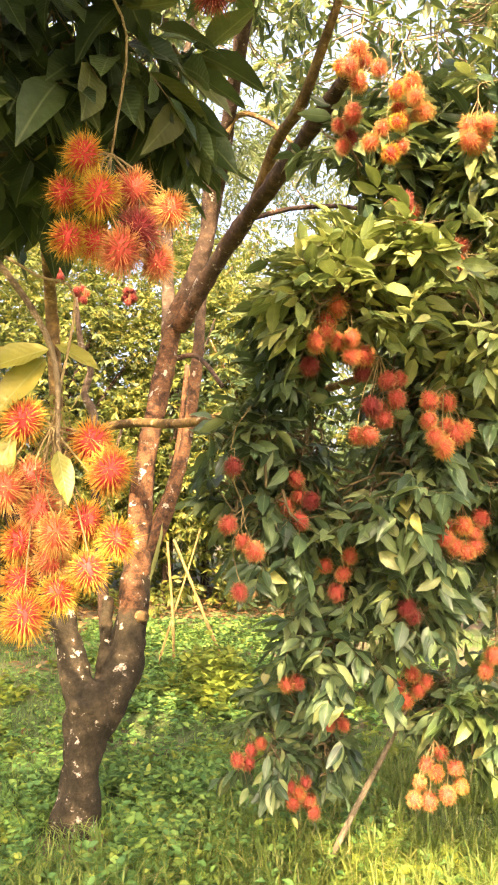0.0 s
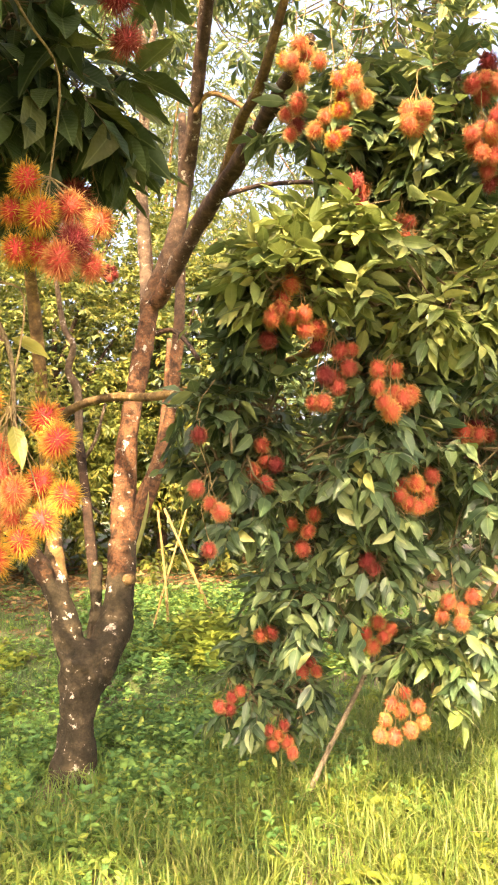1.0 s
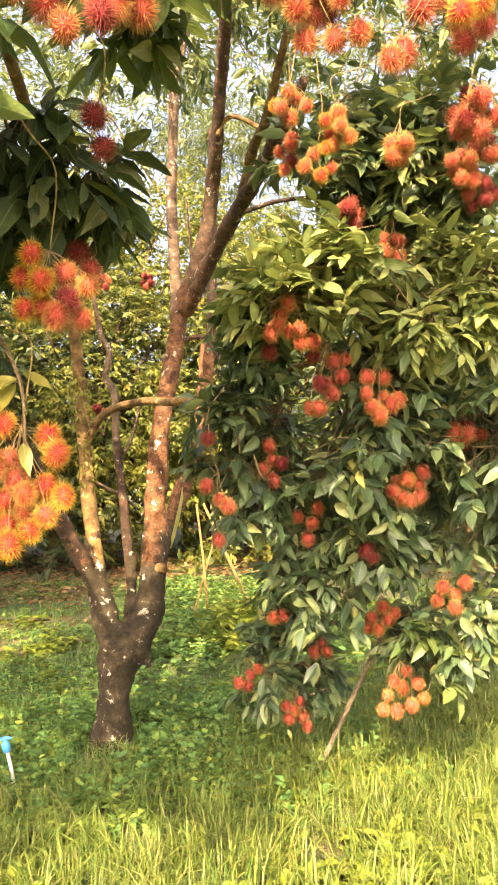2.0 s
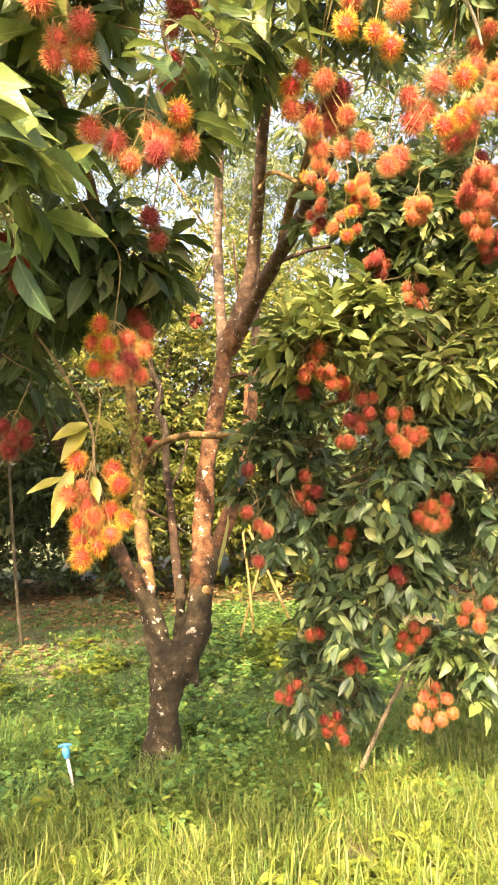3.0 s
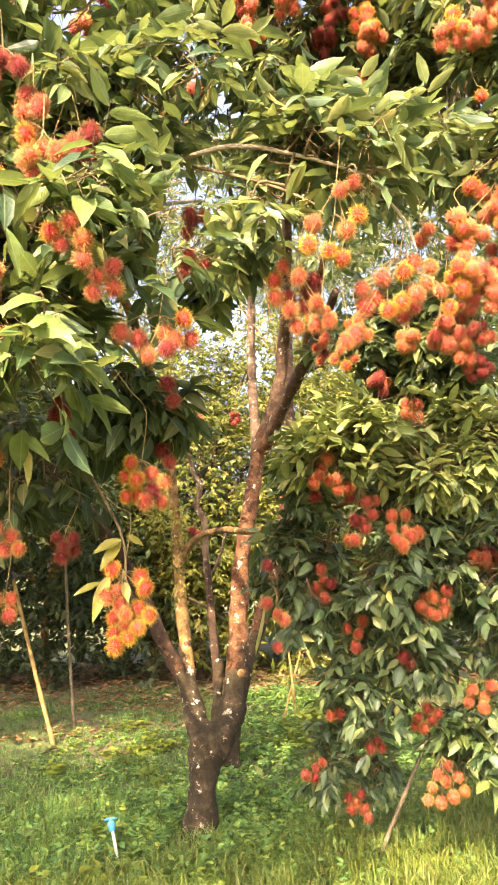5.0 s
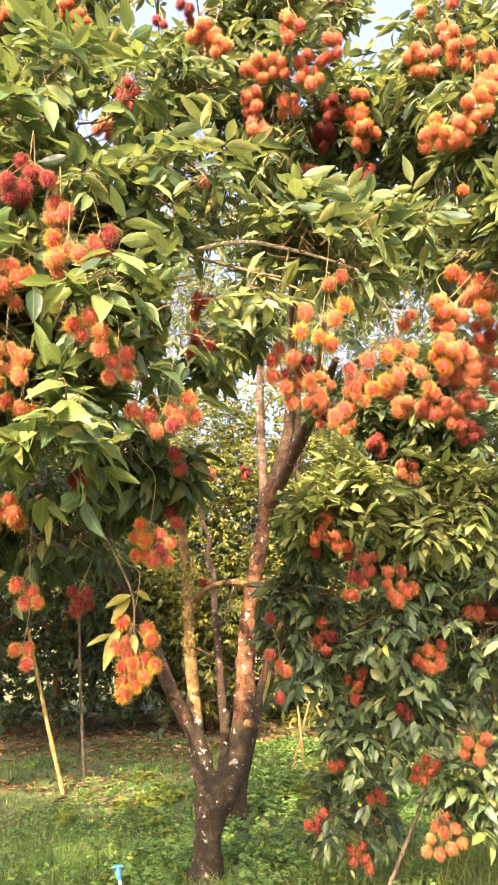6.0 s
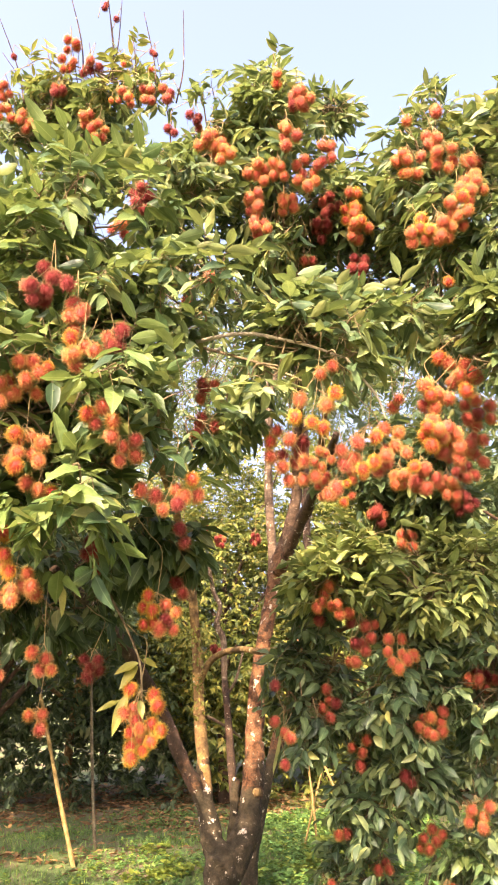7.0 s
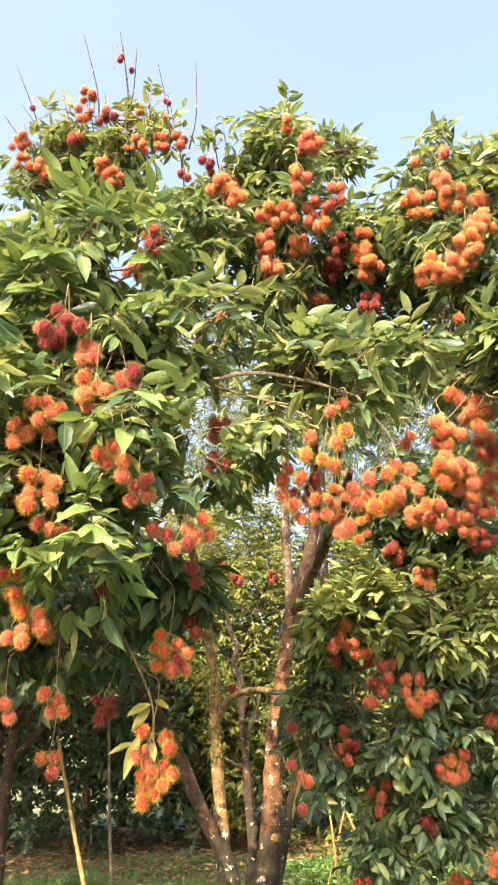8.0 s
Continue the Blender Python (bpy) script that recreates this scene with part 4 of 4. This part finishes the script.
        bough("foliage", blob, mat_leaf if blob[0] > 0.6 else mat_leaf_fresh, 100 + i, 0.104 if blob[0] > 0.6 else 0.12, "glossy green drooping leaves", single=True, sag=0.5, slim=0.98)
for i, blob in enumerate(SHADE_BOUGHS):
    bough("foliage", blob, mat_leaf_dark, 240 + i, 0.1, "leaves behind the hanging fruit, in a dark green that stands for shade", sag=0.5)
for i, blob in enumerate(TOP_BOUGHS):
    bough("foliage", (*blob[:6], blob[6] * 1.55, blob[7]), mat_leaf, 200 + i, 0.096, "sunlit yellow-green leaves", sag=0.7, slim=0.88, shape=LEAF_LOW)
for i, blob in enumerate(FILL_BOUGHS):
    bough("foliage", blob, mat_leaf, 260 + i, 0.098 if blob[2] < 4.5 else 0.085, "yellow-green leaves between the boughs", sag=0.6, slim=0.95)
for i, blob in enumerate(SKIRT_BOUGHS):
    bough("foliage", (*blob[:6], blob[6] * 1.15, blob[7]), mat_leaf_dark, 300 + i, 0.093, "dark green leaves hanging to the ground", sag=0.6, slim=1.08)
# The sunlit top of the hanging bough gets its brightness from paler leaves.
bough("foliage", (1.14, -1.42, 2.2, 0.4, 0.24, 0.22, 120, 0.3), mat_leaf_lime, 340, 0.098, "pale leaves with the sunlight put into their colour", sag=0.45, slim=1.0)
bough("foliage", (1.5, -1.35, 2.12, 0.35, 0.3, 0.2, 60, 0.3), mat_leaf_lime, 342, 0.094, "pale leaves with the sunlight put into their colour", sag=0.5, slim=1.0)
bough("foliage", (-0.34, -2.08, 5.02, 0.42, 0.1, 0.2, 26, 0.5), mat_leaf_yellow, 343, 0.085, "sparse yellowing leaves at the top of the crown", leaves=3, sag=0.5, slim=0.85)
bough("foliage", (1.07, -1.8, 4.87, 0.2, 0.14, 0.13, 22, 0.4), mat_leaf, 345, 0.085, "small leaves between the tops of the crown", leaves=4, sag=0.5, slim=0.8)
bough("foliage", (0.02, -2.1, 4.78, 0.2, 0.12, 0.2, 12, 0.4), mat_leaf_lime, 344, 0.09, "sparse yellow-green leaves at the top of the crown", leaves=4, sag=0.6, slim=0.85)
bough("foliage", (1.58, -0.95, 0.74, 0.13, 0.1, 0.15, 11, 0.2), mat_leaf_fresh, 341, 0.125, "yellow-green young leaves over the low fruit", sag=0.3, slim=0.9)

# a few yellowing leaves beside the lowest bunch: stalk end and tip
rows = []
for base, tip, wide in (((0.2, -2.75, 1.705), (0.122, -2.79, 1.672), 0.42), ((0.195, -2.74, 1.695), (0.138, -2.78, 1.62), 0.4), ((0.165, -2.76, 1.605), (0.117, -2.79, 1.47), 0.3), ((0.219, -2.8, 1.582), (0.236, -2.83, 1.525), 0.4), ((0.132, -2.72, 1.582), (0.054, -2.76, 1.552), 0.3), ((0.2, -2.7, 1.72), (0.26, -2.72, 1.69), 0.4)):
    base, tip = np.array(base), np.array(tip)
    rows.append((base, tip - base, np.array((0.15, -0.75, 0.65)), np.linalg.norm(tip - base), wide, 0.1))
leaves_mesh("foliage", LEAF, stacked(rows), mat_leaf_yellow, tree, "yellowing leaves beside the fruit")
limb("limb", [(-0.1, -2.3, 2.1, 0.006), (0.1, -2.6, 1.86, 0.005), (0.2, -2.74, 1.71, 0.004), (0.215, -2.76, 1.58, 0.003)], mat_twig, "", 6, 0.04, 19)

# bare twigs that stand up from the crown: foot and tip
BARE_TWIGS = [
    (-0.69, -2.10, 4.81, -0.88, -2.15, 5.46),
    (-0.35, -2.10, 4.96, -0.46, -2.15, 5.63),
    (-0.18, -2.10, 4.89, -0.23, -2.15, 5.61),
    (-0.21, -2.10, 4.90, -0.12, -2.15, 5.46),
    (0.07, -2.10, 4.75, 0.01, -2.15, 5.32),
    (0.19, -2.10, 4.70, 0.24, -2.15, 5.30),
    (-0.56, -2.10, 4.66, -0.82, -2.15, 5.14),
    (-0.73, -2.10, 4.69, -0.92, -2.15, 5.07),
    (-0.07, -2.10, 4.75, -0.05, -2.15, 5.16),
    (-0.53, -2.10, 4.74, -0.57, -2.15, 5.21),
    (-0.42, -1.95, 4.50, -0.42, -2.14, 5.2),
    (-0.30, -1.95, 4.45, -0.31, -2.14, 5.15),
    (-0.70, -1.95, 4.45, -0.80, -2.14, 5.0),
    (-0.05, -1.95, 4.40, -0.06, -2.14, 5.0),
    (0.12, -1.95, 4.40, 0.07, -2.14, 5.1),
    (-0.25, -1.95, 4.80, -0.21, -2.14, 5.5),
]
for i, (x, y, z, x2, y2, z2) in enumerate(BARE_TWIGS):
    limb("bare_twig", [(x, y, z, 0.005), (x * 0.6 + x2 * 0.4 + 0.02, y, z * 0.6 + z2 * 0.4, 0.004), (x2, y2, z2, 0.0018)], mat_bark, "", 5, 0.05, 60 + i)


# ---------------------------------------------------------------- trees behind
def orchard_tree(name, label, height, spread, low, count, mat, seed, size, trunk_mat, group, lean=0.1, pairs=3, slim=1.0):
    """A tree further off: trunk, limbs and an uneven crown of many single leaves."""
    rng = np.random.RandomState(seed)
    t = thing(name, (0, 0, 0), label, "tree", group)
    top = (lean, 0.05, height * 0.6)
    mesh_part("trunk", *tube([(0, 0, -0.05, 0.085), (0.02, 0, height * 0.2, 0.065), (lean * 0.6, 0.02, height * 0.4, 0.05), (*top, 0.03)], 10, 4, 0.06, seed), trunk_mat, t)
    for k in range(6):
        a = k * 1.05 + rng.uniform(-0.3, 0.3)
        z0 = height * rng.uniform(0.22, 0.5)
        tip = (math.cos(a) * spread * 0.7, math.sin(a) * spread * 0.7, z0 + height * rng.uniform(0.12, 0.4))
        mesh_part("limb", *tube([(lean * 0.4, 0, z0, 0.035), (tip[0] * 0.5, tip[1] * 0.5, (z0 + tip[2]) / 2 + 0.1, 0.024), (*tip, 0.01)], 7, 4, 0.06, seed + k), trunk_mat, t)
    rows = []
    for _ in range(count):
        d = unit(rng.normal(size=3))
        lump = 0.8 + 0.45 * noise.noise(Vector(d * 2.2 + seed))
        k = lump * rng.uniform(0.35, 1.05) ** 0.6
        z = low + (height - low) * (0.5 + 0.5 * np.sign(d[2]) * (abs(d[2]) * k) ** 0.8)
        p = np.array((d[0] * k * spread, d[1] * k * spread, z))
        got, _ = shoot(rng, p, unit(d + (0, 0, 0.2)), 4, pairs, size, 0.5)
        rows += got
    parts = list(stacked(rows))
    parts[4] = parts[4] * slim
    leaves_mesh("crown", LEAF_FAR, parts, mat, t)
    return t


bush = orchard_tree("orchard_tree", "leafy orchard tree with yellow-green sunlit crown", 6.1, 1.8, 0.1, 1650, mat_leaf_back, 21, 0.09, mat_bark, "orchard rows behind")
# Its dark leaf colour stands for the shade of the left rows.
shady = orchard_tree("orchard_tree", "dense orchard tree with low crown, leaf colour darkened for shade", 4.4, 1.8, 0.25, 440, mat_leaf_shade, 33, 0.14, mat_bark_pale, "orchard rows behind", 0.2)
# Added for the shade of its wide crown, its trunk kept out of view.
shade_tree = orchard_tree("orchard_tree", "added orchard tree with a wide crown on a bare trunk, there to cast shade", 4.8, 2.1, 1.9, 420, mat_leaf_shade, 57, 0.15, mat_bark, "orchard rows behind", 0.15)
tall = orchard_tree("tall_tree", "tall tree with thin hanging pale leaves", 12.0, 3.0, 6.9, 460, mat_leaf_far, 45, 0.24, mat_bark_pale, "tall trees beyond the orchard", 0.4, 3, 0.45)
bush.matrix_basis = pose(-0.9, 6.7, 0, 0, 0, 20)
shady.matrix_basis = pose(-3.2, 6.4, 0)
shade_tree.matrix_basis = pose(-3.75, 4.4, 0)
tall.matrix_basis = pose(0.6, 11, 0)
for x, y, turn in ((0.6, 7.1, 310), (2.9, 7.4, 140), (-1.9, 8.9, 250), (1.3, 9.4, 80), (-3.6, 9.6, 40)):
    copy_thing(bush, pose(x, y, 0, 0, 0, turn))
for x, y, turn in ((-5.2, 6.6, 200), (-1.7, 7.3, 70), (1.8, 6.9, 130), (4.0, 5.4, 30), (0.2, 11.4, 240)):
    copy_thing(shady, pose(x, y, 0, 0, 0, turn))
# More added shade casters; the last stands unseen to the left of the lane.
for x, y, turn in ((-5.0, 3.0, 120), (3.8, 3.2, 60), (-2.95, 1.5, 200), (-2.72, 2.5, 20), (-3.1, -3.4, 300)):
    copy_thing(shade_tree, pose(x, y, 0, 0, 0, turn))
for x, y, turn in ((-3.6, 13, 100), (4.9, 12.5, 220), (1.9, 17, 40)):
    copy_thing(tall, pose(x, y, 0, 0, 0, turn))

# low growth that closes the rows
rows = []
rng = np.random.RandomState(5)
for _ in range(1150):
    x, y = rng.uniform(-7, 6), rng.uniform(5.9, 8.6)
    p = np.array((x, y, rng.uniform(0.05, 2.1) * (0.7 + 0.5 * noise.noise(Vector((x * 0.9, y, 2))))))
    rows += shoot(rng, p, unit(rng.normal(size=3) + (0, -0.4, 0.4)), 4, 3, 0.14, 0.5)[0]
# Light and shade by leaf colour: olive behind the trunk, deep to both sides.
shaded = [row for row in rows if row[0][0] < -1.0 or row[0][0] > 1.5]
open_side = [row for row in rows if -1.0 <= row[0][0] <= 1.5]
leaves_mesh("undergrowth", LEAF_FAR, stacked(shaded), mat_leaf_shade, None, "tangled undergrowth between the orchard rows, coloured dark for shade")["category"] = "undergrowth"
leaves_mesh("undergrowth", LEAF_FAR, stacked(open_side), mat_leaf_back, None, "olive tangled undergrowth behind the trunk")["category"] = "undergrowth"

# the neighbouring slender tree close behind the trunk
second = thing("young_tree", (0.05, 1.6, 0), "slender leaning rambutan stem behind the main trunk", "tree")
limb("trunk", [(0, 0, -0.062, 0.08), (0.03, 0, 0.312, 0.068), (0.19, 0.037, 0.875, 0.056), (0.44, 0.1, 1.55, 0.047), (0.57, 0.15, 2.2, 0.042), (0.63, 0.2, 3.1, 0.037), (0.66, 0.25, 4.2, 0.027)], mat_bark_stem, "", 10, 0.06, 31, second)
limb("limb", [(0.15, 0.03, 0.775, 0.033), (0.28, 0.1, 1.25, 0.03), (0.45, 0.2, 1.7, 0.025), (0.54, 0.4, 2.5, 0.02)], mat_bark_stem, "", 9, 0.06, 32, second)

for row in ((-0.27, 0.53, 3.03, 4, 3), (0.10, 0.53, 3.05, 4, 3), (-0.32, 0.53, 1.97, 3, 3), (-0.45, 0.53, 3.17, 3, 3)):
    fruit_cluster(second, *row, False, np.array((row[0] + 0.1, row[1] + 0.1, row[2] + 0.4)))

strap = [(0.36, -0.4, 1.36, 0.0), (0.355, -0.42, 1.28, 0.009), (0.320, -0.42, 1.12, 0.015), (0.285, -0.42, 1.0, 0.013), (0.272, -0.42, 0.93, 0.0)]
verts = [(x + s * w, y + abs(s) * 0.3 * w, z) for x, y, z, w in strap for s in (-1, 0, 1)]
faces = [(3 * i + k, 3 * i + k + 1, 3 * i + k + 4, 3 * i + k + 3) for i in range(len(strap) - 1) for k in (0, 1)]
mesh_part("hanging_leaf", verts, faces, mat_leaf_yellow, second, "long yellow-green hanging leaf")


# ---------------------------------------------------------------- props, pipe
def pole(name, a, b, radius, mat, label, category, knots=True, group=""):
    """A cane or stake from a to b with its nodes."""
    a, b = np.array(a, float), np.array(b, float)
    t = thing(name, a, label, category, group)
    n = 14 if knots else 5
    rows = []
    for i in range(n + 1):
        f = i / n
        p = (b - a) * f + 0.006 * np.array((math.sin(5 * f + a[0] * 9), math.cos(4 * f), 0))
        rows.append((*p, radius * (1.18 if knots and i % 3 == 1 else 1.0) * (1 - 0.25 * f)))
    mesh_part("cane" if knots else "shaft", *tube(rows, 9, 2, 0.03, 3), mat, t)
    return t


cane_label = "dry yellow bamboo cane propping up a bough"
pole("bamboo_cane", (0.587, 3.25, -0.05), (0.5, 3.2, 1.11), 0.014, mat_bamboo, cane_label, "bamboo cane", group="bamboo props")
pole("bamboo_cane", (1.06, 3.35, -0.05), (0.55, 3.3, 1.12), 0.016, mat_bamboo, cane_label, "bamboo cane", group="bamboo props")
pole("bamboo_cane", (0.425, 3.3, -0.05), (0.795, 3.35, 1.22), 0.011, mat_bamboo, cane_label, "bamboo cane", group="bamboo props")
pole("bamboo_cane", (-1.76, 2.58, -0.062), (-2.26, 2.72, 1.6), 0.022, mat_bamboo, "thick yellow bamboo cane leaning in the shade", "bamboo cane", group="bamboo props")
pole("wooden_post", (-1.785, 3.3, -0.062), (-1.95, 3.45, 1.875), 0.02, mat_stake, "thin grey weathered wooden post", "post", False)
pole("wooden_stake", (1.037, -0.525, -0.062), (1.363, -0.663, 0.7), 0.014, mat_stake, "weathered wooden stake holding up a low bough", "stake", False)

pipe = thing("irrigation_riser", (-0.384, -0.475, 0), "short white plastic irrigation pipe with a blue tap in the grass", "pipe")
mesh_part("pipe", *tube([(0, 0, -0.05, 0.009), (-0.015, 0.004, 0.075, 0.009), (-0.037, 0.009, 0.181, 0.009)], 10, 3), mat_pvc, pipe, "white plastic pipe")
mesh_part("tap", *tube([(-0.035, 0.009, 0.169, 0.015), (-0.039, 0.009, 0.188, 0.019), (-0.043, 0.01, 0.213, 0.019), (-0.045, 0.01, 0.222, 0.011), (-0.048, 0.01, 0.232, 0.011)], 10, 2), mat_blue, pipe, "blue plastic tap")
mesh_part("tap_handle", *tube([(-0.08, 0.004, 0.227, 0.006), (-0.048, 0.01, 0.235, 0.009), (-0.013, 0.016, 0.232, 0.006)], 8, 3), mat_blue, pipe, "blue plastic handle")


# ---------------------------------------------------------------- grass, weeds, dry leaves
def scatter(rng, count, x0, x1, y0, y1, chance):
    """Random places in a field, thinned by chance(x, y)."""
    out = []
    while len(out) < count:
        x, y = rng.uniform(x0, x1), rng.uniform(y0, y1)
        if rng.rand() < chance(x, y):
            out.append((x, y, ground_height(x, y)))
    return np.array(out)


def blades(name, places, rng, tall, wide, mat, label, category, tuft=0):
    """Grass blades, each a tapering strip that bends over."""
    n = len(places)
    turn = rng.uniform(0, 6.28, n)
    if tuft:
        own = np.arange(n) // tuft
        heart = places[own * tuft]
        places = heart + np.c_[rng.normal(size=(n, 2)) * 0.022, np.zeros(n)]
        turn = np.arctan2(places[:, 1] - heart[:, 1], places[:, 0] - heart[:, 0]) + rng.uniform(-0.5, 0.5, n) + 0.6 * np.sin(own * 1.7)
    lean = rng.uniform(0.1, 1.15, n)
    high = tall * rng.uniform(0.3, 1.25, n)
    way = np.stack([np.cos(turn), np.sin(turn), np.zeros(n)], 1)
    side = np.stack([-np.sin(turn + rng.uniform(-0.8, 0.8, n)), np.cos(turn), np.zeros(n)], 1)
    wid = wide * rng.uniform(0.6, 1.3, n)
    verts = np.zeros((n, 7, 3))
    for k, (f, w) in enumerate(((0, 0.8), (0.4, 1.0), (0.75, 0.7))):
        c = places + way * (lean * high * f ** 2)[:, None]
        c[:, 2] += high * f * (1 - 0.25 * lean * f)
        verts[:, 2 * k] = c - side * (wid * w / 2)[:, None]
        verts[:, 2 * k + 1] = c + side * (wid * w / 2)[:, None]
    tip = places + way * (lean * high)[:, None] * 1.15
    tip[:, 2] += high * (1 - 0.42 * lean)
    verts[:, 6] = tip
    quad = [(0, 1, 3, 2), (2, 3, 5, 4), (4, 5, 6)]
    faces = [tuple(i + 7 * j for i in f) for j in range(n) for f in quad]
    ob = mesh_part(name, verts.reshape(-1, 3), faces, mat, None, label, kind="stuff")
    ob["category"] = category


def clump(x, y, s=1.7, k=0.0):
    return noise.noise(Vector((x * s, y * s, 5.5 + k)))


rng = np.random.RandomState(77)
# Part of the shadow's edge is coloured in: yellow grass sunward, green beyond.
lit_edge = lambda x, y: y + 0.72 - 0.72 * x          # the tall grass ends along a slanting line
fade = lambda x, y: math.exp(-max(0.0, -1.8 - x, x - 2.6) * 2.2 - max(0.0, -2.2 - y) * 1.6)
meadow = lambda x, y: fade(x, y) * (1.0 if lit_edge(x, y) < 0 else max(0.0, 0.35 - 0.6 * lit_edge(x, y))) * (0.55 + 0.6 * clump(x, y, 3))
blades("tall_grass", scatter(rng, 36000, -3.6, 4.6, -4.6, 0.9, meadow), rng, 0.18, 0.0066, mat_grass, "tall yellow-green seeding grass in the sun", "grass", 11)
blades("tall_grass", scatter(rng, 9000, -5, 6, -8, 0.7, lambda x, y: 0.6 + 0.4 * clump(x, y, 1)), rng, 0.13, 0.008, mat_grass, "tall yellow-green grass of the orchard lane", "grass", 6)
straw = lambda x, y: sum(math.exp(-((x - a) / 0.55) ** 2 - ((y - b_) / 0.3) ** 2) for a, b_ in ((-2.5, 2.9), (-1.0, 3.1), (-1.4, 5.2)))
blades("short_grass", scatter(rng, 36000, -3.6, 4, -1.2, 6.0, lambda x, y: min(1, max(0.12, 0.55 + 1.0 * clump(x, y, 1.3, 2) - 0.3 * max(0, y - 3) - 0.5 * straw(x, y)))), rng, 0.068, 0.005, mat_weed, "short green grass in the shade", "grass")


def weeds(name, places, rng, size, mat, label, tall=0.09):
    rows = []
    for p in places:
        stem = rng.uniform(0.02, tall)
        for k in range(rng.randint(4, 8)):
            a = rng.uniform(0, 6.28)
            d = np.array((math.cos(a), math.sin(a), rng.uniform(0.0, 0.7)))
            rows.append((p + np.array((0, 0, stem * rng.uniform(0.2, 1.0))), d, np.array((0, 0, 1.0)) + rng.normal(size=3) * 0.35, size * rng.uniform(0.6, 1.4), rng.uniform(0.5, 0.75), rng.uniform(0, 0.3)))
    ob = leaves_mesh(name, LEAF_LOW, stacked(rows), mat, None, label)
    ob["category"] = "weeds"


at_foot = lambda x, y: ((x - 0.02) / 0.2) ** 2 + ((y + 0.2) / 0.24) ** 2 < 1
weed_field = lambda x, y: 0.0 if at_foot(x, y) else min(1, max(0.0, 0.5 + 1.3 * clump(x, y, 1.5, 9) - 0.6 * straw(x, y) + 0.45 * math.exp(-((x - 0.6) ** 2 + (y - 0.1) ** 2) / 0.8)))
weeds("broadleaf_weeds", scatter(rng, 5200, -2.7, 3.0, -1.1, 5.6, weed_field), rng, 0.034, mat_weed, "low broad-leaved green weeds around the trunk")
weeds("broadleaf_weeds", scatter(rng, 2300, -0.75, 1.5, -0.95, 1.0, lambda x, y: 0.0 if at_foot(x, y) else math.exp(-((x - 0.5) ** 2 / 0.5 + (y + 0.1) ** 2 / 0.3)) * min(1.0, max(0.1, 0.7 + clump(x, y, 3, 21)))), rng, 0.038, mat_weed, "dense leafy green weeds at the foot of the trunk", 0.15)
weeds("yellow_weeds", scatter(rng, 620, -1.6, 2.6, -1.9, 3.6, lambda x, y: max(0.0, clump(x, y, 2.2, 30) * 2 - 0.25)), rng, 0.06, mat_sprout, "yellow-green leafy weeds among the grass")

weeds("broadleaf_weeds", scatter(rng, 1700, -0.3, 1.9, 1.2, 5.6, lambda x, y: min(1.0, max(0.1, 0.6 + clump(x, y, 2, 61)))), rng, 0.05, mat_weed, "low green weeds behind the trunk", 0.1)

blades("green_grass", scatter(rng, 15000, -2.2, 1.0, -2.0, 0.7, lambda x, y: max(0.0, min(1.0, 0.75 + 0.8 * clump(x, y, 2.4, 4)) if lit_edge(x, y) > -0.35 else 0.12)), rng, 0.11, 0.0048, mat_weed, "soft green grass around the trunk", "grass", 7)
weeds("yellow_weeds", scatter(rng, 130, 0.6, 1.9, -1.7, -1.03, lambda x, y: max(0.05, 0.5 + 1.2 * clump(x, y, 4, 50))), rng, 0.062, mat_sprout, "yellow-green leafy weeds in the lane")
weeds("yellow_weeds", scatter(rng, 260, 0.5, 1.3, 1.5, 3.3, lambda x, y: math.exp(-(x - 0.88) ** 2 / 0.03 - (y - 2.4) ** 2 / 0.3)), rng, 0.075, mat_sprout, "yellow leafy clump at the foot of the canes", 0.3)
rows = []
for p in scatter(rng, 7600, -6, 5, 0.6, 9.0, lambda x, y: max(0.015, min(1, 0.3 * (y - 3) + 0.9 * clump(x, y, 1.1, 14) + straw(x, y) - 0.9 * max(0.0, min(1.0, (x + 0.4) * 2)) * max(0.0, min(1.0, 6.0 - y))))):
    a = rng.uniform(0, 6.28)
    rows.append((p + (0, 0, 0.008), np.array((math.cos(a), math.sin(a), rng.uniform(-0.1, 0.25))), np.array((0, 0, 1.0)) + rng.normal(size=3) * 0.3, rng.uniform(0.07, 0.13), rng.uniform(0.35, 0.5), rng.uniform(-0.2, 0.3)))
leaves_mesh("dry_leaves", LEAF_LOW, stacked(rows), mat_dry, None, "fallen brown dry leaves on the soil")["category"] = "leaf litter"

# pale seed heads that stand over the tall grass
verts, faces = [], []
for p in scatter(rng, 1700, -1.9, 2.6, -2.1, 0.5, meadow):
    c = p + (rng.uniform(-0.03, 0.03), rng.uniform(-0.03, 0.03), rng.uniform(0.09, 0.2))
    r = rng.uniform(0.0016, 0.0032)
    k = len(verts)
    verts += [tuple(c + r * np.array(d)) for d in ((1, 0, 0), (-0.5, 0.87, 0), (-0.5, -0.87, 0), (0, 0, 1.8), (0, 0, -1.8))]
    faces += [(k + a, k + b_, k + e) for e in (3, 4) for a, b_ in ((0, 1), (1, 2), (2, 0))]
    foot = len(verts)
    verts += [tuple(c + (0.0009, 0, 0)), tuple(c - (0.0009, 0, 0)), (p[0], p[1], p[2])]
    faces.append((foot, foot + 1, foot + 2))
mesh_part("seed_heads", verts, faces, mat_sprout, None, "pale seed heads on thin stems over the grass", kind="stuff")["category"] = "grass seed"
